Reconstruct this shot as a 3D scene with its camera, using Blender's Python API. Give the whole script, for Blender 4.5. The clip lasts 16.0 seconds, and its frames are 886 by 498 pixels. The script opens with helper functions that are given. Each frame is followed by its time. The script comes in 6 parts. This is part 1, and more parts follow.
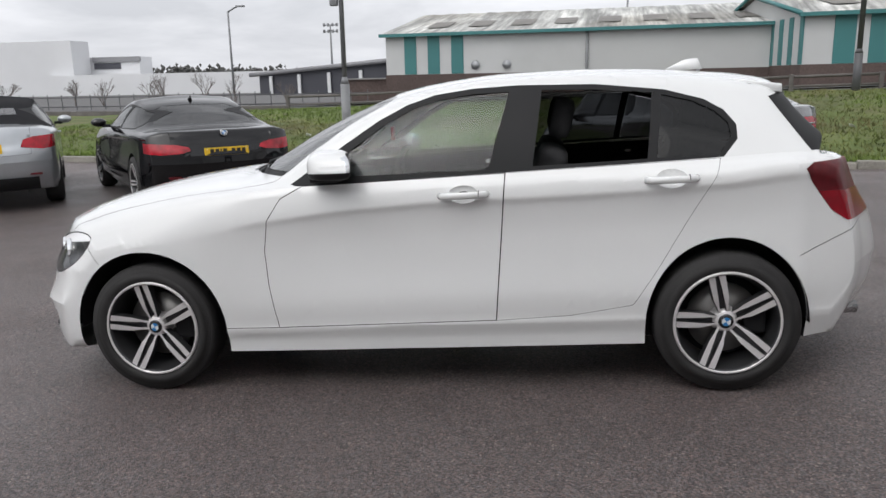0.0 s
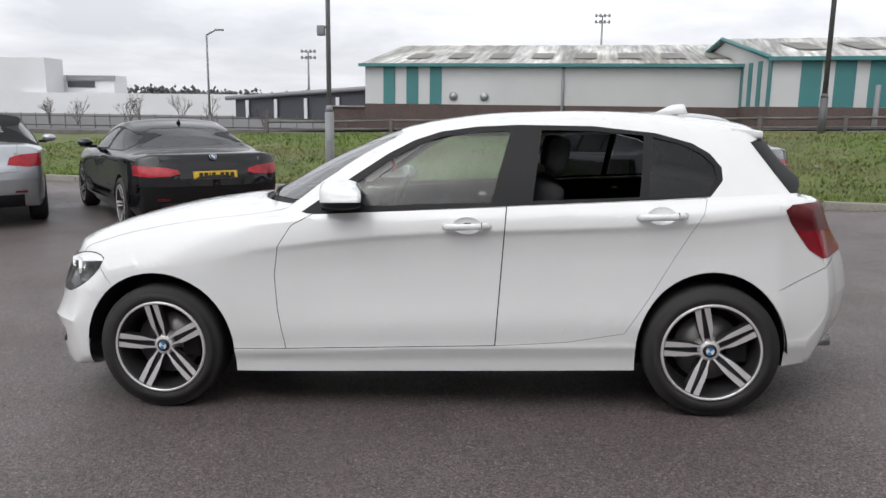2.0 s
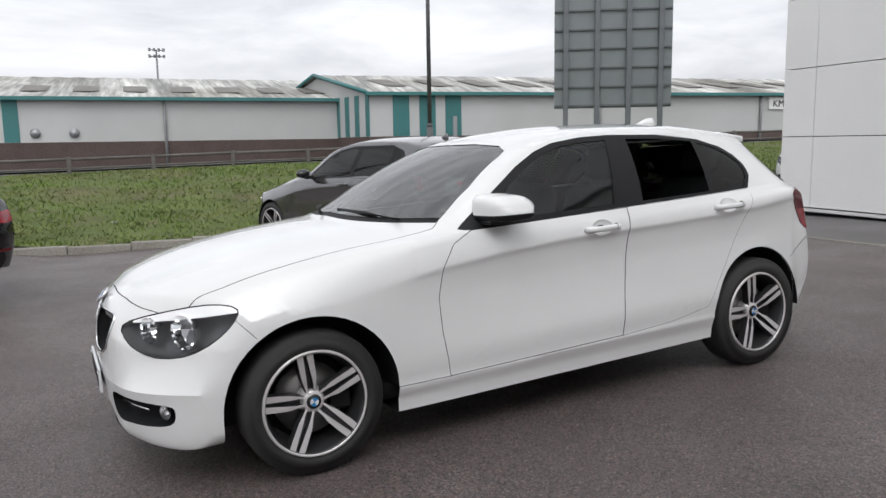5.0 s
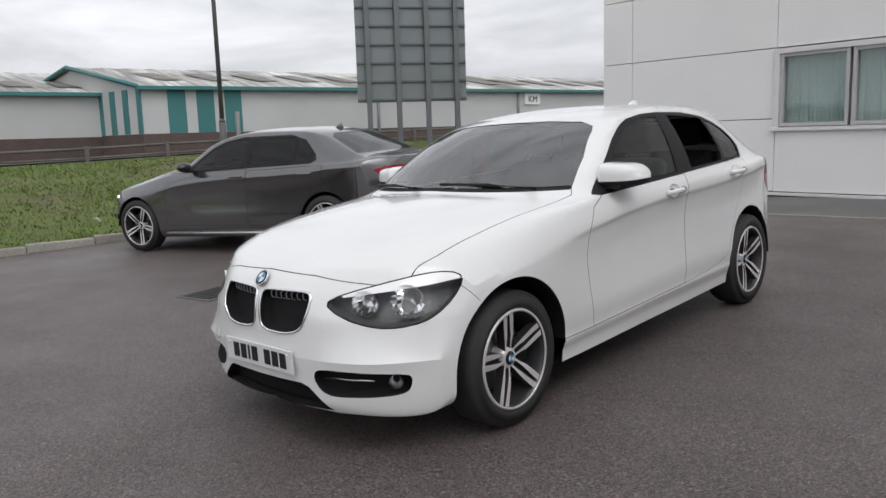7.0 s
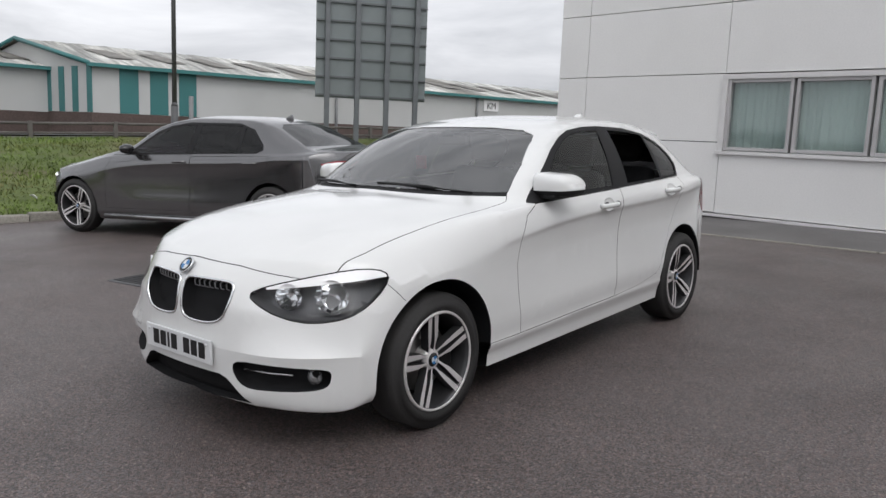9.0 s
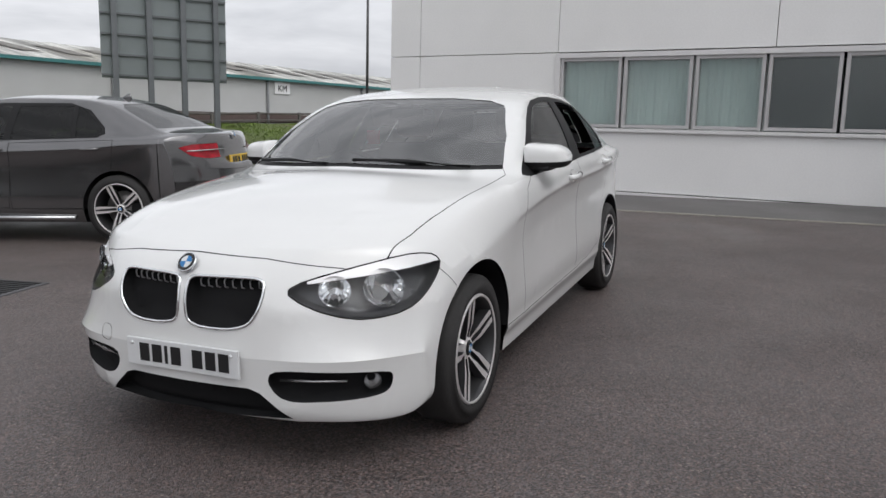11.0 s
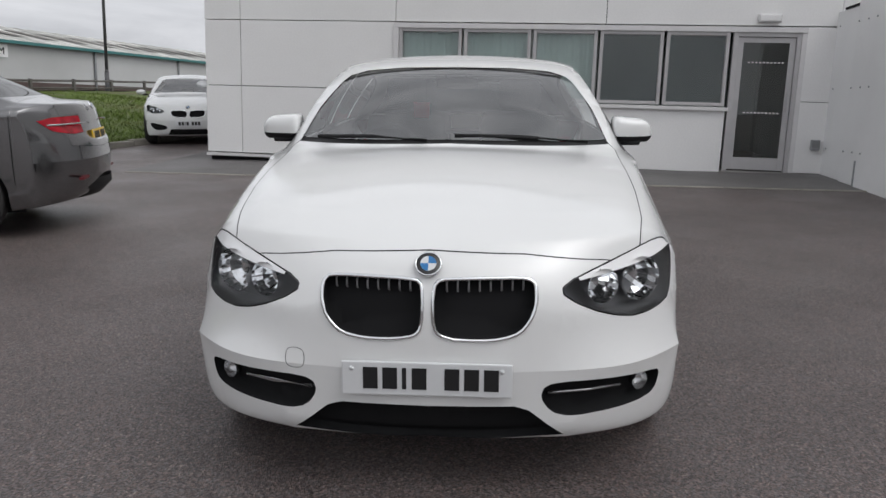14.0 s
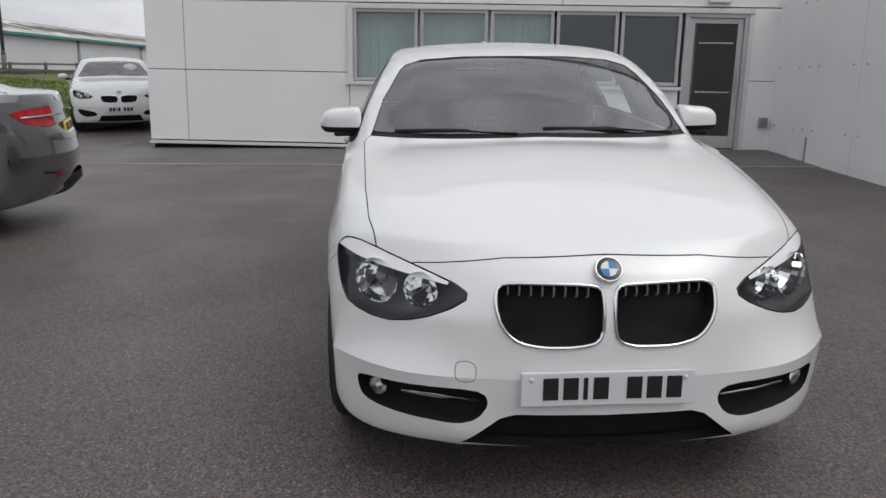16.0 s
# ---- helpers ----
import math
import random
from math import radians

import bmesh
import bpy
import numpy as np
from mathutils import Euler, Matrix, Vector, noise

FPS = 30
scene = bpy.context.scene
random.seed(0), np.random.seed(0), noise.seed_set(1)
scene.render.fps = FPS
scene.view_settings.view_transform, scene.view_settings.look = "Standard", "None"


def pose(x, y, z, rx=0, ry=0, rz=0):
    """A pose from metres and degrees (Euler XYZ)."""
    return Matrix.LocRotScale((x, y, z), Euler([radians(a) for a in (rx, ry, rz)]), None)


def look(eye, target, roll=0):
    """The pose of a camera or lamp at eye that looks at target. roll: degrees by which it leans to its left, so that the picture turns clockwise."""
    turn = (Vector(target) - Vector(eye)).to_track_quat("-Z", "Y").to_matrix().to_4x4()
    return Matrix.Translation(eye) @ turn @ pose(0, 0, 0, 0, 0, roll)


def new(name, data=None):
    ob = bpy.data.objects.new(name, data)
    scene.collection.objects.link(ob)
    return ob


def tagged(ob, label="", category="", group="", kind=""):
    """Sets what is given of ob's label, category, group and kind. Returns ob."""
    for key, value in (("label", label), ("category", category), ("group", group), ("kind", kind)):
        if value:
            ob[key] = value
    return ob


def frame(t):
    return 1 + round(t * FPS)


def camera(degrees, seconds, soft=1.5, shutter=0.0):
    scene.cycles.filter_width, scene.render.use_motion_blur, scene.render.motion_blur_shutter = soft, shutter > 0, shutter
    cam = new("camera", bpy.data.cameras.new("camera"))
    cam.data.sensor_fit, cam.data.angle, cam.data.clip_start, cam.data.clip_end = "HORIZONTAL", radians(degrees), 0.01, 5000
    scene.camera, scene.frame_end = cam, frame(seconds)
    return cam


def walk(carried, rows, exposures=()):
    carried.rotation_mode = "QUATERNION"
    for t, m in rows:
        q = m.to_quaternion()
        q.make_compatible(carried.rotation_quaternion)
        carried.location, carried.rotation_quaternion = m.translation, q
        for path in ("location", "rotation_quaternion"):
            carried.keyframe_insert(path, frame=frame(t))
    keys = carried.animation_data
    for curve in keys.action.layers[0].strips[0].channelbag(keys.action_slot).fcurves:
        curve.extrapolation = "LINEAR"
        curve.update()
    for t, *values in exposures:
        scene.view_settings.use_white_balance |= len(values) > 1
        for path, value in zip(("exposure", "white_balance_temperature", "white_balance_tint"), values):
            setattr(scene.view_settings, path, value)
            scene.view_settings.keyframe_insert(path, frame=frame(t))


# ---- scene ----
from mathutils.bvhtree import BVHTree  # noqa: E402

cam = camera(60.2, 16.0)
# the car park slopes: its plane, on which the white hatchback stands at the origin
SLOPE = pose(0, 0, 0, -1.2, -1.8, 0)
PATH = [
    (0, (0.566, -4.155, 1.454), (0.29, -2.223, 1.017), -1.2),
    (0.5, (0.511, -4.288, 1.474), (0.26, -2.354, 1.032), 0.4),
    (1, (0.434, -4.343, 1.49), (0.251, -2.393, 1.084), 1.1),
    (1.5, (0.423, -4.354, 1.495), (0.227, -2.399, 1.121), 1.1),
    (2, (0.438, -4.359, 1.494), (0.237, -2.403, 1.129), 0.7),
    (2.5, (0.368, -4.356, 1.48), (0.153, -2.404, 1.103), 1.8),
    (3, (0.119, -4.286, 1.465), (-0.074, -2.339, 1.053), 1.9),
    (3.5, (-0.372, -4.233, 1.458), (-0.412, -2.274, 1.059), 1.4),
    (4, (-0.953, -4.171, 1.459), (-0.598, -2.237, 1.093), 2.0),
    (4.2, (-1.207, -4.13, 1.449), (-0.739, -2.214, 1.119), 1.1),
    (6.3, (-3.623, -3.276, 1.337), (-2.253, -1.838, 1.1), -1.0),
    (6.5, (-3.743, -3.16, 1.337), (-2.344, -1.75, 1.098), -1.3),
    (7, (-3.993, -2.965, 1.323), (-2.572, -1.589, 1.024), -1.8),
    (7.5, (-3.963, -3.022, 1.33), (-2.474, -1.731, 0.989), 0.8),
    (8, (-3.928, -3.064, 1.333), (-2.424, -1.782, 1.022), 2.0),
    (8.2, (-3.92, -3.069, 1.332), (-2.423, -1.777, 1.037), 2.2),
    (10.3, (-4.051, -2.666, 1.28), (-2.447, -1.516, 0.957), 4.1),
    (10.5, (-4.122, -2.536, 1.272), (-2.418, -1.537, 0.96), 3.9),
    (11, (-4.257, -1.97, 1.213), (-2.452, -1.169, 0.898), 1.4),
    (11.5, (-4.351, -1.417, 1.219), (-2.483, -0.774, 0.907), 1.4),
    (12, (-4.362, -0.936, 1.209), (-2.42, -0.62, 0.85), 0.1),
    (12.5, (-4.338, -0.518, 1.192), (-2.393, -0.349, 0.761), -0.3),
    (13, (-4.39, -0.258, 1.185), (-2.436, -0.233, 0.755), 0.5),
    (13.5, (-4.383, -0.185, 1.177), (-2.429, -0.027, 0.782), 0.5),
    (14, (-4.367, -0.18, 1.175), (-2.406, -0.047, 0.804), 1.7),
    (14.5, (-4.365, -0.182, 1.176), (-2.399, -0.084, 0.817), 2.4),
    (15, (-4.353, -0.142, 1.172), (-2.387, -0.043, 0.82), 1.6),
    (15.5, (-4.284, 0.093, 1.155), (-2.321, 0.126, 0.774), 1.2),
    (16, (-4.256, 0.612, 1.217), (-2.303, 0.513, 0.798), 1.1),
]
walk(cam, [(t, look(eye, target, roll)) for t, eye, target, roll in PATH],
     exposures=[(0, 0.26), (1, 0.33), (2.5, 0.38), (4.2, 0.34), (6.3, 0.08), (8.2, 0.10), (10.3, 0.10), (12, 0.0), (14.5, -0.05), (16, -0.04)])

# ---- world and light ----
world = bpy.data.worlds.new("overcast_sky")
scene.world = world
world.use_nodes = True
wn, wl = world.node_tree.nodes, world.node_tree.links
wn.clear()


def wnode(kind, **values):
    n = wn.new(kind)
    for k, v in values.items():
        n.inputs[k].default_value = v
    return n


w_out, w_bg = wn.new("ShaderNodeOutputWorld"), wn.new("ShaderNodeBackground")
sky = wn.new("ShaderNodeTexSky")
sky.sky_type, sky.sun_disc = "NISHITA", False
sky.sun_elevation, sky.sun_rotation = radians(54), radians(207)
sky.dust_density, sky.ozone_density = 6.0, 1.0
sky_grey = wnode("ShaderNodeHueSaturation", Saturation=0.10)
w_co, w_map = wn.new("ShaderNodeTexCoord"), wn.new("ShaderNodeMapping")
w_map.inputs["Scale"].default_value = (1.6, 1.6, 6.5)
clouds = wnode("ShaderNodeTexNoise", Scale=2.2, Detail=7.0, Roughness=0.55, Distortion=0.3)
cloud_ramp = wn.new("ShaderNodeValToRGB")
cloud_ramp.color_ramp.elements[0].position, cloud_ramp.color_ramp.elements[0].color = 0.36, (0.77, 0.78, 0.80, 1)
cloud_ramp.color_ramp.elements[1].position, cloud_ramp.color_ramp.elements[1].color = 0.66, (1.12, 1.12, 1.13, 1)
w_flat = wn.new("ShaderNodeMix")
w_flat.data_type = "RGBA"
w_flat.inputs[0].default_value = 0.55
w_flat.inputs[7].default_value = (6.4, 6.5, 6.8, 1)
w_mul = wn.new("ShaderNodeMix")
w_mul.data_type, w_mul.blend_type = "RGBA", "MULTIPLY"
w_mul.inputs[0].default_value = 1.0
wl.new(sky.outputs[0], sky_grey.inputs["Color"])
wl.new(sky_grey.outputs[0], w_flat.inputs[6])
wl.new(w_co.outputs["Generated"], w_map.inputs[0])
wl.new(w_map.outputs[0], clouds.inputs["Vector"])
wl.new(clouds.outputs["Fac"], cloud_ramp.inputs[0])
wl.new(w_flat.outputs[2], w_mul.inputs[6])
wl.new(cloud_ramp.outputs[0], w_mul.inputs[7])
w_sep, w_up = wn.new("ShaderNodeSeparateXYZ"), wn.new("ShaderNodeMapRange")
for i_, v_ in ((1, 0.0), (2, 1.0), (3, 1.22), (4, 1.12)):  # an overcast sky, nearly even
    w_up.inputs[i_].default_value = v_
w_lift = wn.new("ShaderNodeVectorMath")
w_lift.operation = "SCALE"
wl.new(w_co.outputs["Generated"], w_sep.inputs[0])
wl.new(w_sep.outputs["Z"], w_up.inputs[0])
wl.new(w_mul.outputs[2], w_lift.inputs[0])
wl.new(w_up.outputs[0], w_lift.inputs["Scale"])
wl.new(w_lift.outputs[0], w_bg.inputs["Color"])
w_bg.inputs["Strength"].default_value = 0.142
wl.new(w_bg.outputs[0], w_out.inputs[0])
sun = new("sun", bpy.data.lights.new("sun", "SUN"))
sun.data.energy, sun.data.angle, sun.data.color = 0.35, radians(60), (1.0, 0.97, 0.93)
sun.matrix_world = look((0, 0, 22), (7, 14, 0))


# ---- materials ----
def material(name, base, rough=0.5, metal=0.0, vary=0.12, scale=6.0, grain=0.0, grain_scale=120.0, bump=0.0, bump_scale=80.0, coat=0.0, second=None, spots=(0.45, 0.6), rough_vary=0.0, piece=0.0, streak=0.0):
    """A procedural surface: base colour varied at two scales, optional second colour in patches, fine relief."""
    m = bpy.data.materials.new(name)
    m.use_nodes = True
    n, l = m.node_tree.nodes, m.node_tree.links
    b = n["Principled BSDF"]
    b.inputs["Roughness"].default_value, b.inputs["Metallic"].default_value = rough, metal
    b.inputs["Coat Weight"].default_value, b.inputs["Coat Roughness"].default_value = coat, 0.04
    co = n.new("ShaderNodeTexCoord")

    def noise_at(s, detail=4.0):
        t = n.new("ShaderNodeTexNoise")
        t.inputs["Scale"].default_value, t.inputs["Detail"].default_value = s, detail
        l.new(co.outputs["Object"], t.inputs["Vector"])
        return t.outputs["Fac"]

    def mixed(kind, fac, a, c):
        x = n.new("ShaderNodeMix")
        x.data_type, x.blend_type = "RGBA", kind
        for i, v in ((0, fac), (6, a), (7, c)):
            if hasattr(v, "links"):
                l.new(v, x.inputs[i])
            else:
                x.inputs[i].default_value = v
        return x.outputs[2]

    def ranged(v, lo, hi, a=0.25, c=0.75):
        x = n.new("ShaderNodeMapRange")
        for i, w in ((1, a), (2, c), (3, lo), (4, hi)):
            x.inputs[i].default_value = w
        l.new(v, x.inputs[0])
        return x.outputs[0]

    colour = (*base, 1)
    if second:
        colour = mixed("MIX", ranged(noise_at(scale * 0.35, 6.0), 0, 1, *spots), colour, (*second, 1))
    if vary:
        colour = mixed("MULTIPLY", 1.0, colour, ranged(noise_at(scale), 1 - vary, 1 + vary))
    if grain:
        colour = mixed("MULTIPLY", 1.0, colour, ranged(noise_at(grain_scale, 2.0), 1 - grain, 1 + grain, 0.3, 0.7))
    if streak:
        mp = n.new("ShaderNodeMapping")
        mp.inputs["Scale"].default_value = (1.0, 0.06, 0.06)
        l.new(co.outputs["Object"], mp.inputs[0])
        for sc in (1.1, 5.5):
            ns = n.new("ShaderNodeTexNoise")
            ns.inputs["Scale"].default_value, ns.inputs["Detail"].default_value = sc, 3.0
            l.new(mp.outputs[0], ns.inputs["Vector"])
            colour = mixed("MULTIPLY", 1.0, colour, ranged(ns.outputs["Fac"], 1 - streak, 1 + streak * 0.6, 0.35, 0.65))
    if piece:
        info = n.new("ShaderNodeObjectInfo")
        colour = mixed("MULTIPLY", 1.0, colour, ranged(info.outputs["Random"], 1 - piece, 1 + piece, 0, 1))
    if hasattr(colour, "links"):
        l.new(colour, b.inputs["Base Color"])
    else:
        b.inputs["Base Color"].default_value = colour
    if rough_vary:
        l.new(ranged(noise_at(scale * 0.6, 5.0), max(0.02, rough - rough_vary), min(1, rough + rough_vary)), b.inputs["Roughness"])
    if bump:
        bp = n.new("ShaderNodeBump")
        bp.inputs["Strength"].default_value, bp.inputs["Distance"].default_value = bump, 0.01
        l.new(noise_at(bump_scale, 3.0), bp.inputs["Height"])
        l.new(bp.outputs[0], b.inputs["Normal"])
    return m


def glass(name, tint, gloss=1.45, veil=0.0):
    """Thin glazing: tinted see-through, with a clear reflection that grows at grazing angles."""
    m = bpy.data.materials.new(name)
    m.use_nodes = True
    n, l = m.node_tree.nodes, m.node_tree.links
    n.clear()
    out, mix, see, shine, f = (n.new("ShaderNode" + k) for k in ("OutputMaterial", "MixShader", "BsdfTransparent", "BsdfGlossy", "Fresnel"))
    see.inputs[0].default_value = (*tint, 1)
    shine.inputs["Roughness"].default_value = 0.01
    f.inputs["IOR"].default_value = gloss
    film = n.new("ShaderNodeMath")
    film.operation, film.inputs[1].default_value, film.use_clamp = "ADD", veil, True
    l.new(f.outputs[0], film.inputs[0])
    l.new(film.outputs[0], mix.inputs[0])
    l.new(see.outputs[0], mix.inputs[1])
    l.new(shine.outputs[0], mix.inputs[2])
    l.new(mix.outputs[0], out.inputs[0])
    return m


ASPHALT = material("asphalt", (0.118, 0.101, 0.095), 0.46, vary=0.12, scale=1.3, grain=0.6, grain_scale=105, bump=0.65, bump_scale=150, second=(0.098, 0.084, 0.079), spots=(0.40, 0.64), rough_vary=0.15)


def chippings(m, scale):
    """Single stones in the surface: each a little lighter, darker, redder or greyer, a few pale ones."""
    n, l = m.node_tree.nodes, m.node_tree.links
    b = n["Principled BSDF"]
    before = b.inputs["Base Color"].links[0].from_socket
    co, cells, sep, hue, tone, pale, mix, top = (n.new("ShaderNode" + k) for k in ("TexCoord", "TexVoronoi", "SeparateColor", "MapRange", "Mix", "MapRange", "Mix", "Mix"))
    cells.inputs["Scale"].default_value = scale
    l.new(co.outputs["Object"], cells.inputs["Vector"])
    l.new(cells.outputs["Color"], sep.inputs[0])
    hue.inputs[3].default_value, hue.inputs[4].default_value = 0.38, 1.48
    l.new(sep.outputs[0], hue.inputs[0])
    for k in (tone, mix, top):
        k.data_type = "RGBA"
    tone.inputs[6].default_value, tone.inputs[7].default_value = (1.16, 0.97, 0.92, 1), (0.90, 0.99, 1.08, 1)
    l.new(sep.outputs[1], tone.inputs[0])
    mix.blend_type, mix.inputs[0].default_value = "MULTIPLY", 1.0
    l.new(before, mix.inputs[6])
    l.new(tone.outputs[2], mix.inputs[7])
    shade = n.new("ShaderNodeMix")
    shade.data_type, shade.blend_type, shade.inputs[0].default_value = "RGBA", "MULTIPLY", 1.0
    l.new(mix.outputs[2], shade.inputs[6])
    l.new(hue.outputs[0], shade.inputs[7])
    pale.inputs[1].default_value, pale.inputs[2].default_value = 0.978, 0.988
    l.new(sep.outputs[2], pale.inputs[0])
    l.new(pale.outputs[0], top.inputs[0])
    l.new(shade.outputs[2], top.inputs[6])
    top.inputs[7].default_value = (0.27, 0.225, 0.195, 1)
    l.new(top.outputs[2], b.inputs["Base Color"])


chippings(ASPHALT, 125.0)
CONCRETE = material("concrete", (0.27, 0.26, 0.25), 0.8, vary=0.15, scale=1.5, grain=0.12, grain_scale=60, bump=0.3)
SLAB = material("paving", (0.115, 0.108, 0.107), 0.6, vary=0.18, scale=0.9, grain=0.15, grain_scale=70, bump=0.3, rough_vary=0.15)
KERB = material("kerb_stone", (0.27, 0.255, 0.225), 0.85, vary=0.2, scale=3, grain=0.2, grain_scale=50, bump=0.4, piece=0.12)
SOIL = material("turf_soil", (0.082, 0.112, 0.024), 0.95, vary=0.3, scale=1.2, grain=0.35, grain_scale=25, bump=0.8, bump_scale=18, second=(0.110, 0.100, 0.045), spots=(0.48, 0.66))
ROAD = material("road_surface", (0.10, 0.098, 0.097), 0.75, vary=0.1, scale=0.4, grain=0.2, grain_scale=60)
PANEL = material("white_cladding", (0.80, 0.795, 0.79), 0.42, vary=0.035, scale=0.8, grain=0.02, grain_scale=40, second=(0.75, 0.745, 0.735), spots=(0.5, 0.8))
HOARDING = material("white_painted_board", (0.82, 0.82, 0.82), 0.5, vary=0.05, scale=1.0, grain=0.03, second=(0.76, 0.76, 0.75), spots=(0.55, 0.75))
TRIM = material("pale_trim", (0.66, 0.65, 0.65), 0.4, vary=0.05)
ALU = material("grey_aluminium", (0.46, 0.45, 0.455), 0.4, metal=0.15, vary=0.05)
DARK = material("dark_gap", (0.012, 0.012, 0.013), 0.9, vary=0.1)
ROOM = material("room_wall", (0.36, 0.42, 0.41), 0.9, vary=0.1, scale=1)
BLIND = material("pale_green_blind", (0.80, 0.84, 0.825), 0.8, vary=0.12, scale=1.3)
WINDOW_GLASS = glass("window_glass", (0.84, 0.90, 0.89), 1.7)
DOOR_GLASS = glass("door_glass", (0.72, 0.74, 0.71), 1.7)
TEAL = material("teal_cladding", (0.045, 0.175, 0.175), 0.5, vary=0.08, scale=0.6)
SHED_WHITE = material("off_white_cladding", (0.50, 0.505, 0.50), 0.55, vary=0.05, scale=0.4, second=(0.45, 0.455, 0.445))
SHED_ROOF = material("weathered_roof_sheet", (0.50, 0.50, 0.475), 0.8, vary=0.2, scale=0.5, grain=0.15, grain_scale=8, second=(0.29, 0.275, 0.24), spots=(0.5, 0.72), streak=0.38)
ROOFLIGHT = material("dirty_rooflight", (0.17, 0.16, 0.145), 0.6, vary=0.25, scale=2)
BRICK = material("brown_brick", (0.088, 0.063, 0.056), 0.85, vary=0.15, scale=1.5, grain=0.2, grain_scale=14, piece=0.15)
STEEL = material("galvanised_steel", (0.34, 0.35, 0.36), 0.45, metal=0.6, vary=0.12, scale=4)
POLE = material("painted_pole", (0.20, 0.205, 0.21), 0.5, vary=0.1, scale=3)
POLE_DARK = material("dark_pole", (0.085, 0.085, 0.09), 0.5, vary=0.1, scale=3)
BLACK_PAINT = material("black_paint", (0.012, 0.012, 0.013), 0.5, vary=0.1)
SIGN_POST = material("sign_post", (0.13, 0.14, 0.15), 0.55, vary=0.12, scale=3)
RAIL = material("weathered_rail", (0.115, 0.105, 0.098), 0.75, vary=0.25, scale=3)
SIGN_BACK = material("sign_back", (0.20, 0.225, 0.23), 0.5, metal=0.1, vary=0.08, scale=1.5)
FAR_WHITE = material("far_white_wall", (0.62, 0.625, 0.635), 0.7, vary=0.06, scale=0.15)
FAR_DARK = material("far_dark_wall", (0.055, 0.056, 0.068), 0.7, vary=0.12, scale=0.2)
FAR_GREY = material("far_grey_roof", (0.22, 0.22, 0.23), 0.6, vary=0.1, scale=0.2)
TWIG = material("bare_twigs", (0.15, 0.13, 0.12), 0.9, vary=0.2)
WOOD_FAR = material("far_wood", (0.085, 0.085, 0.08), 0.95, vary=0.3, scale=0.3)
BLADE = material("grass_blades", (0.118, 0.175, 0.030), 0.85, vary=0.35, scale=0.7, second=(0.165, 0.150, 0.062), spots=(0.46, 0.64))
LITTER = material("white_litter", (0.75, 0.75, 0.73), 0.7)


# ---- mesh helpers ----
def part(name, bm, mat, parent=None, label="", smooth=True):
    me = bpy.data.meshes.new(name)
    bm.normal_update()
    bm.to_mesh(me)
    bm.free()
    if smooth:
        me.polygons.foreach_set("use_smooth", [True] * len(me.polygons))
    for m in mat if isinstance(mat, (list, tuple)) else (mat,):
        me.materials.append(m)
    ob = new(name, me)
    ob.parent = parent
    return tagged(ob, label)


def thing(name, m, label, category, group="", kind=""):
    ob = new(name)
    ob.empty_display_size = 0.2
    ob.matrix_world = m
    return tagged(ob, label, category, group, kind)


def box(bm, x0, x1, y0, y1, z0, z1, bevel=0.0):
    r = bmesh.ops.create_cube(bm, size=1.0)
    for v in r["verts"]:
        v.co = Vector(((x0 + x1) / 2 + v.co.x * (x1 - x0), (y0 + y1) / 2 + v.co.y * (y1 - y0), (z0 + z1) / 2 + v.co.z * (z1 - z0)))
    if bevel:
        edges = list({e for v in r["verts"] for e in v.link_edges})
        bmesh.ops.bevel(bm, geom=edges, offset=bevel, segments=2, affect="EDGES", profile=0.6)
    return r["verts"]


def boxed(*a, **k):
    bm = bmesh.new()
    box(bm, *a, **k)
    return bm


def tube(bm, a, b, r0, r1=None, n=12, caps=True):
    a, b = Vector(a), Vector(b)
    q = (b - a).to_track_quat("Z", "Y").to_matrix()
    rings = []
    for p, r in ((a, r0), (b, r0 if r1 is None else r1)):
        rings.append([bm.verts.new(p + q @ Vector((r * math.cos(2 * math.pi * i / n), r * math.sin(2 * math.pi * i / n), 0))) for i in range(n)])
    for i in range(n):
        bm.faces.new((rings[0][i], rings[0][(i + 1) % n], rings[1][(i + 1) % n], rings[1][i]))
    if caps:
        bm.faces.new(rings[0][::-1])
        bm.faces.new(rings[1])


def tubed(*a, **k):
    bm = bmesh.new()
    tube(bm, *a, **k)
    return bm


def sheet(rows):
    """A grid mesh from rows of points."""
    bm = bmesh.new()
    vs = [[bm.verts.new(p) for p in row] for row in rows]
    for a, b in zip(vs, vs[1:]):
        for i in range(len(a) - 1):
            bm.faces.new((a[i], a[i + 1], b[i + 1], b[i]))
    return bm


# ---- ground ----
K0, KD, KN = Vector((0.5, 8.72)), Vector((0.987, -0.160)), Vector((0.160, 0.987))


def kerb_xy(s, n):
    """A place by its distance along the kerb and behind it."""
    p = K0 + KD * s + KN * n
    return p.x, p.y


def yard(x, y):
    """The height of the sloping car park."""
    x, y = max(-30, min(22, x)), max(-30, min(16, y))
    t = max(0.0, min(1.0, (-1.9 - x) / 2.2))
    t = t * t * (3 - 2 * t)
    return (0.0314 * x - 0.0209 * y) * (1 - t) - 0.07 * t


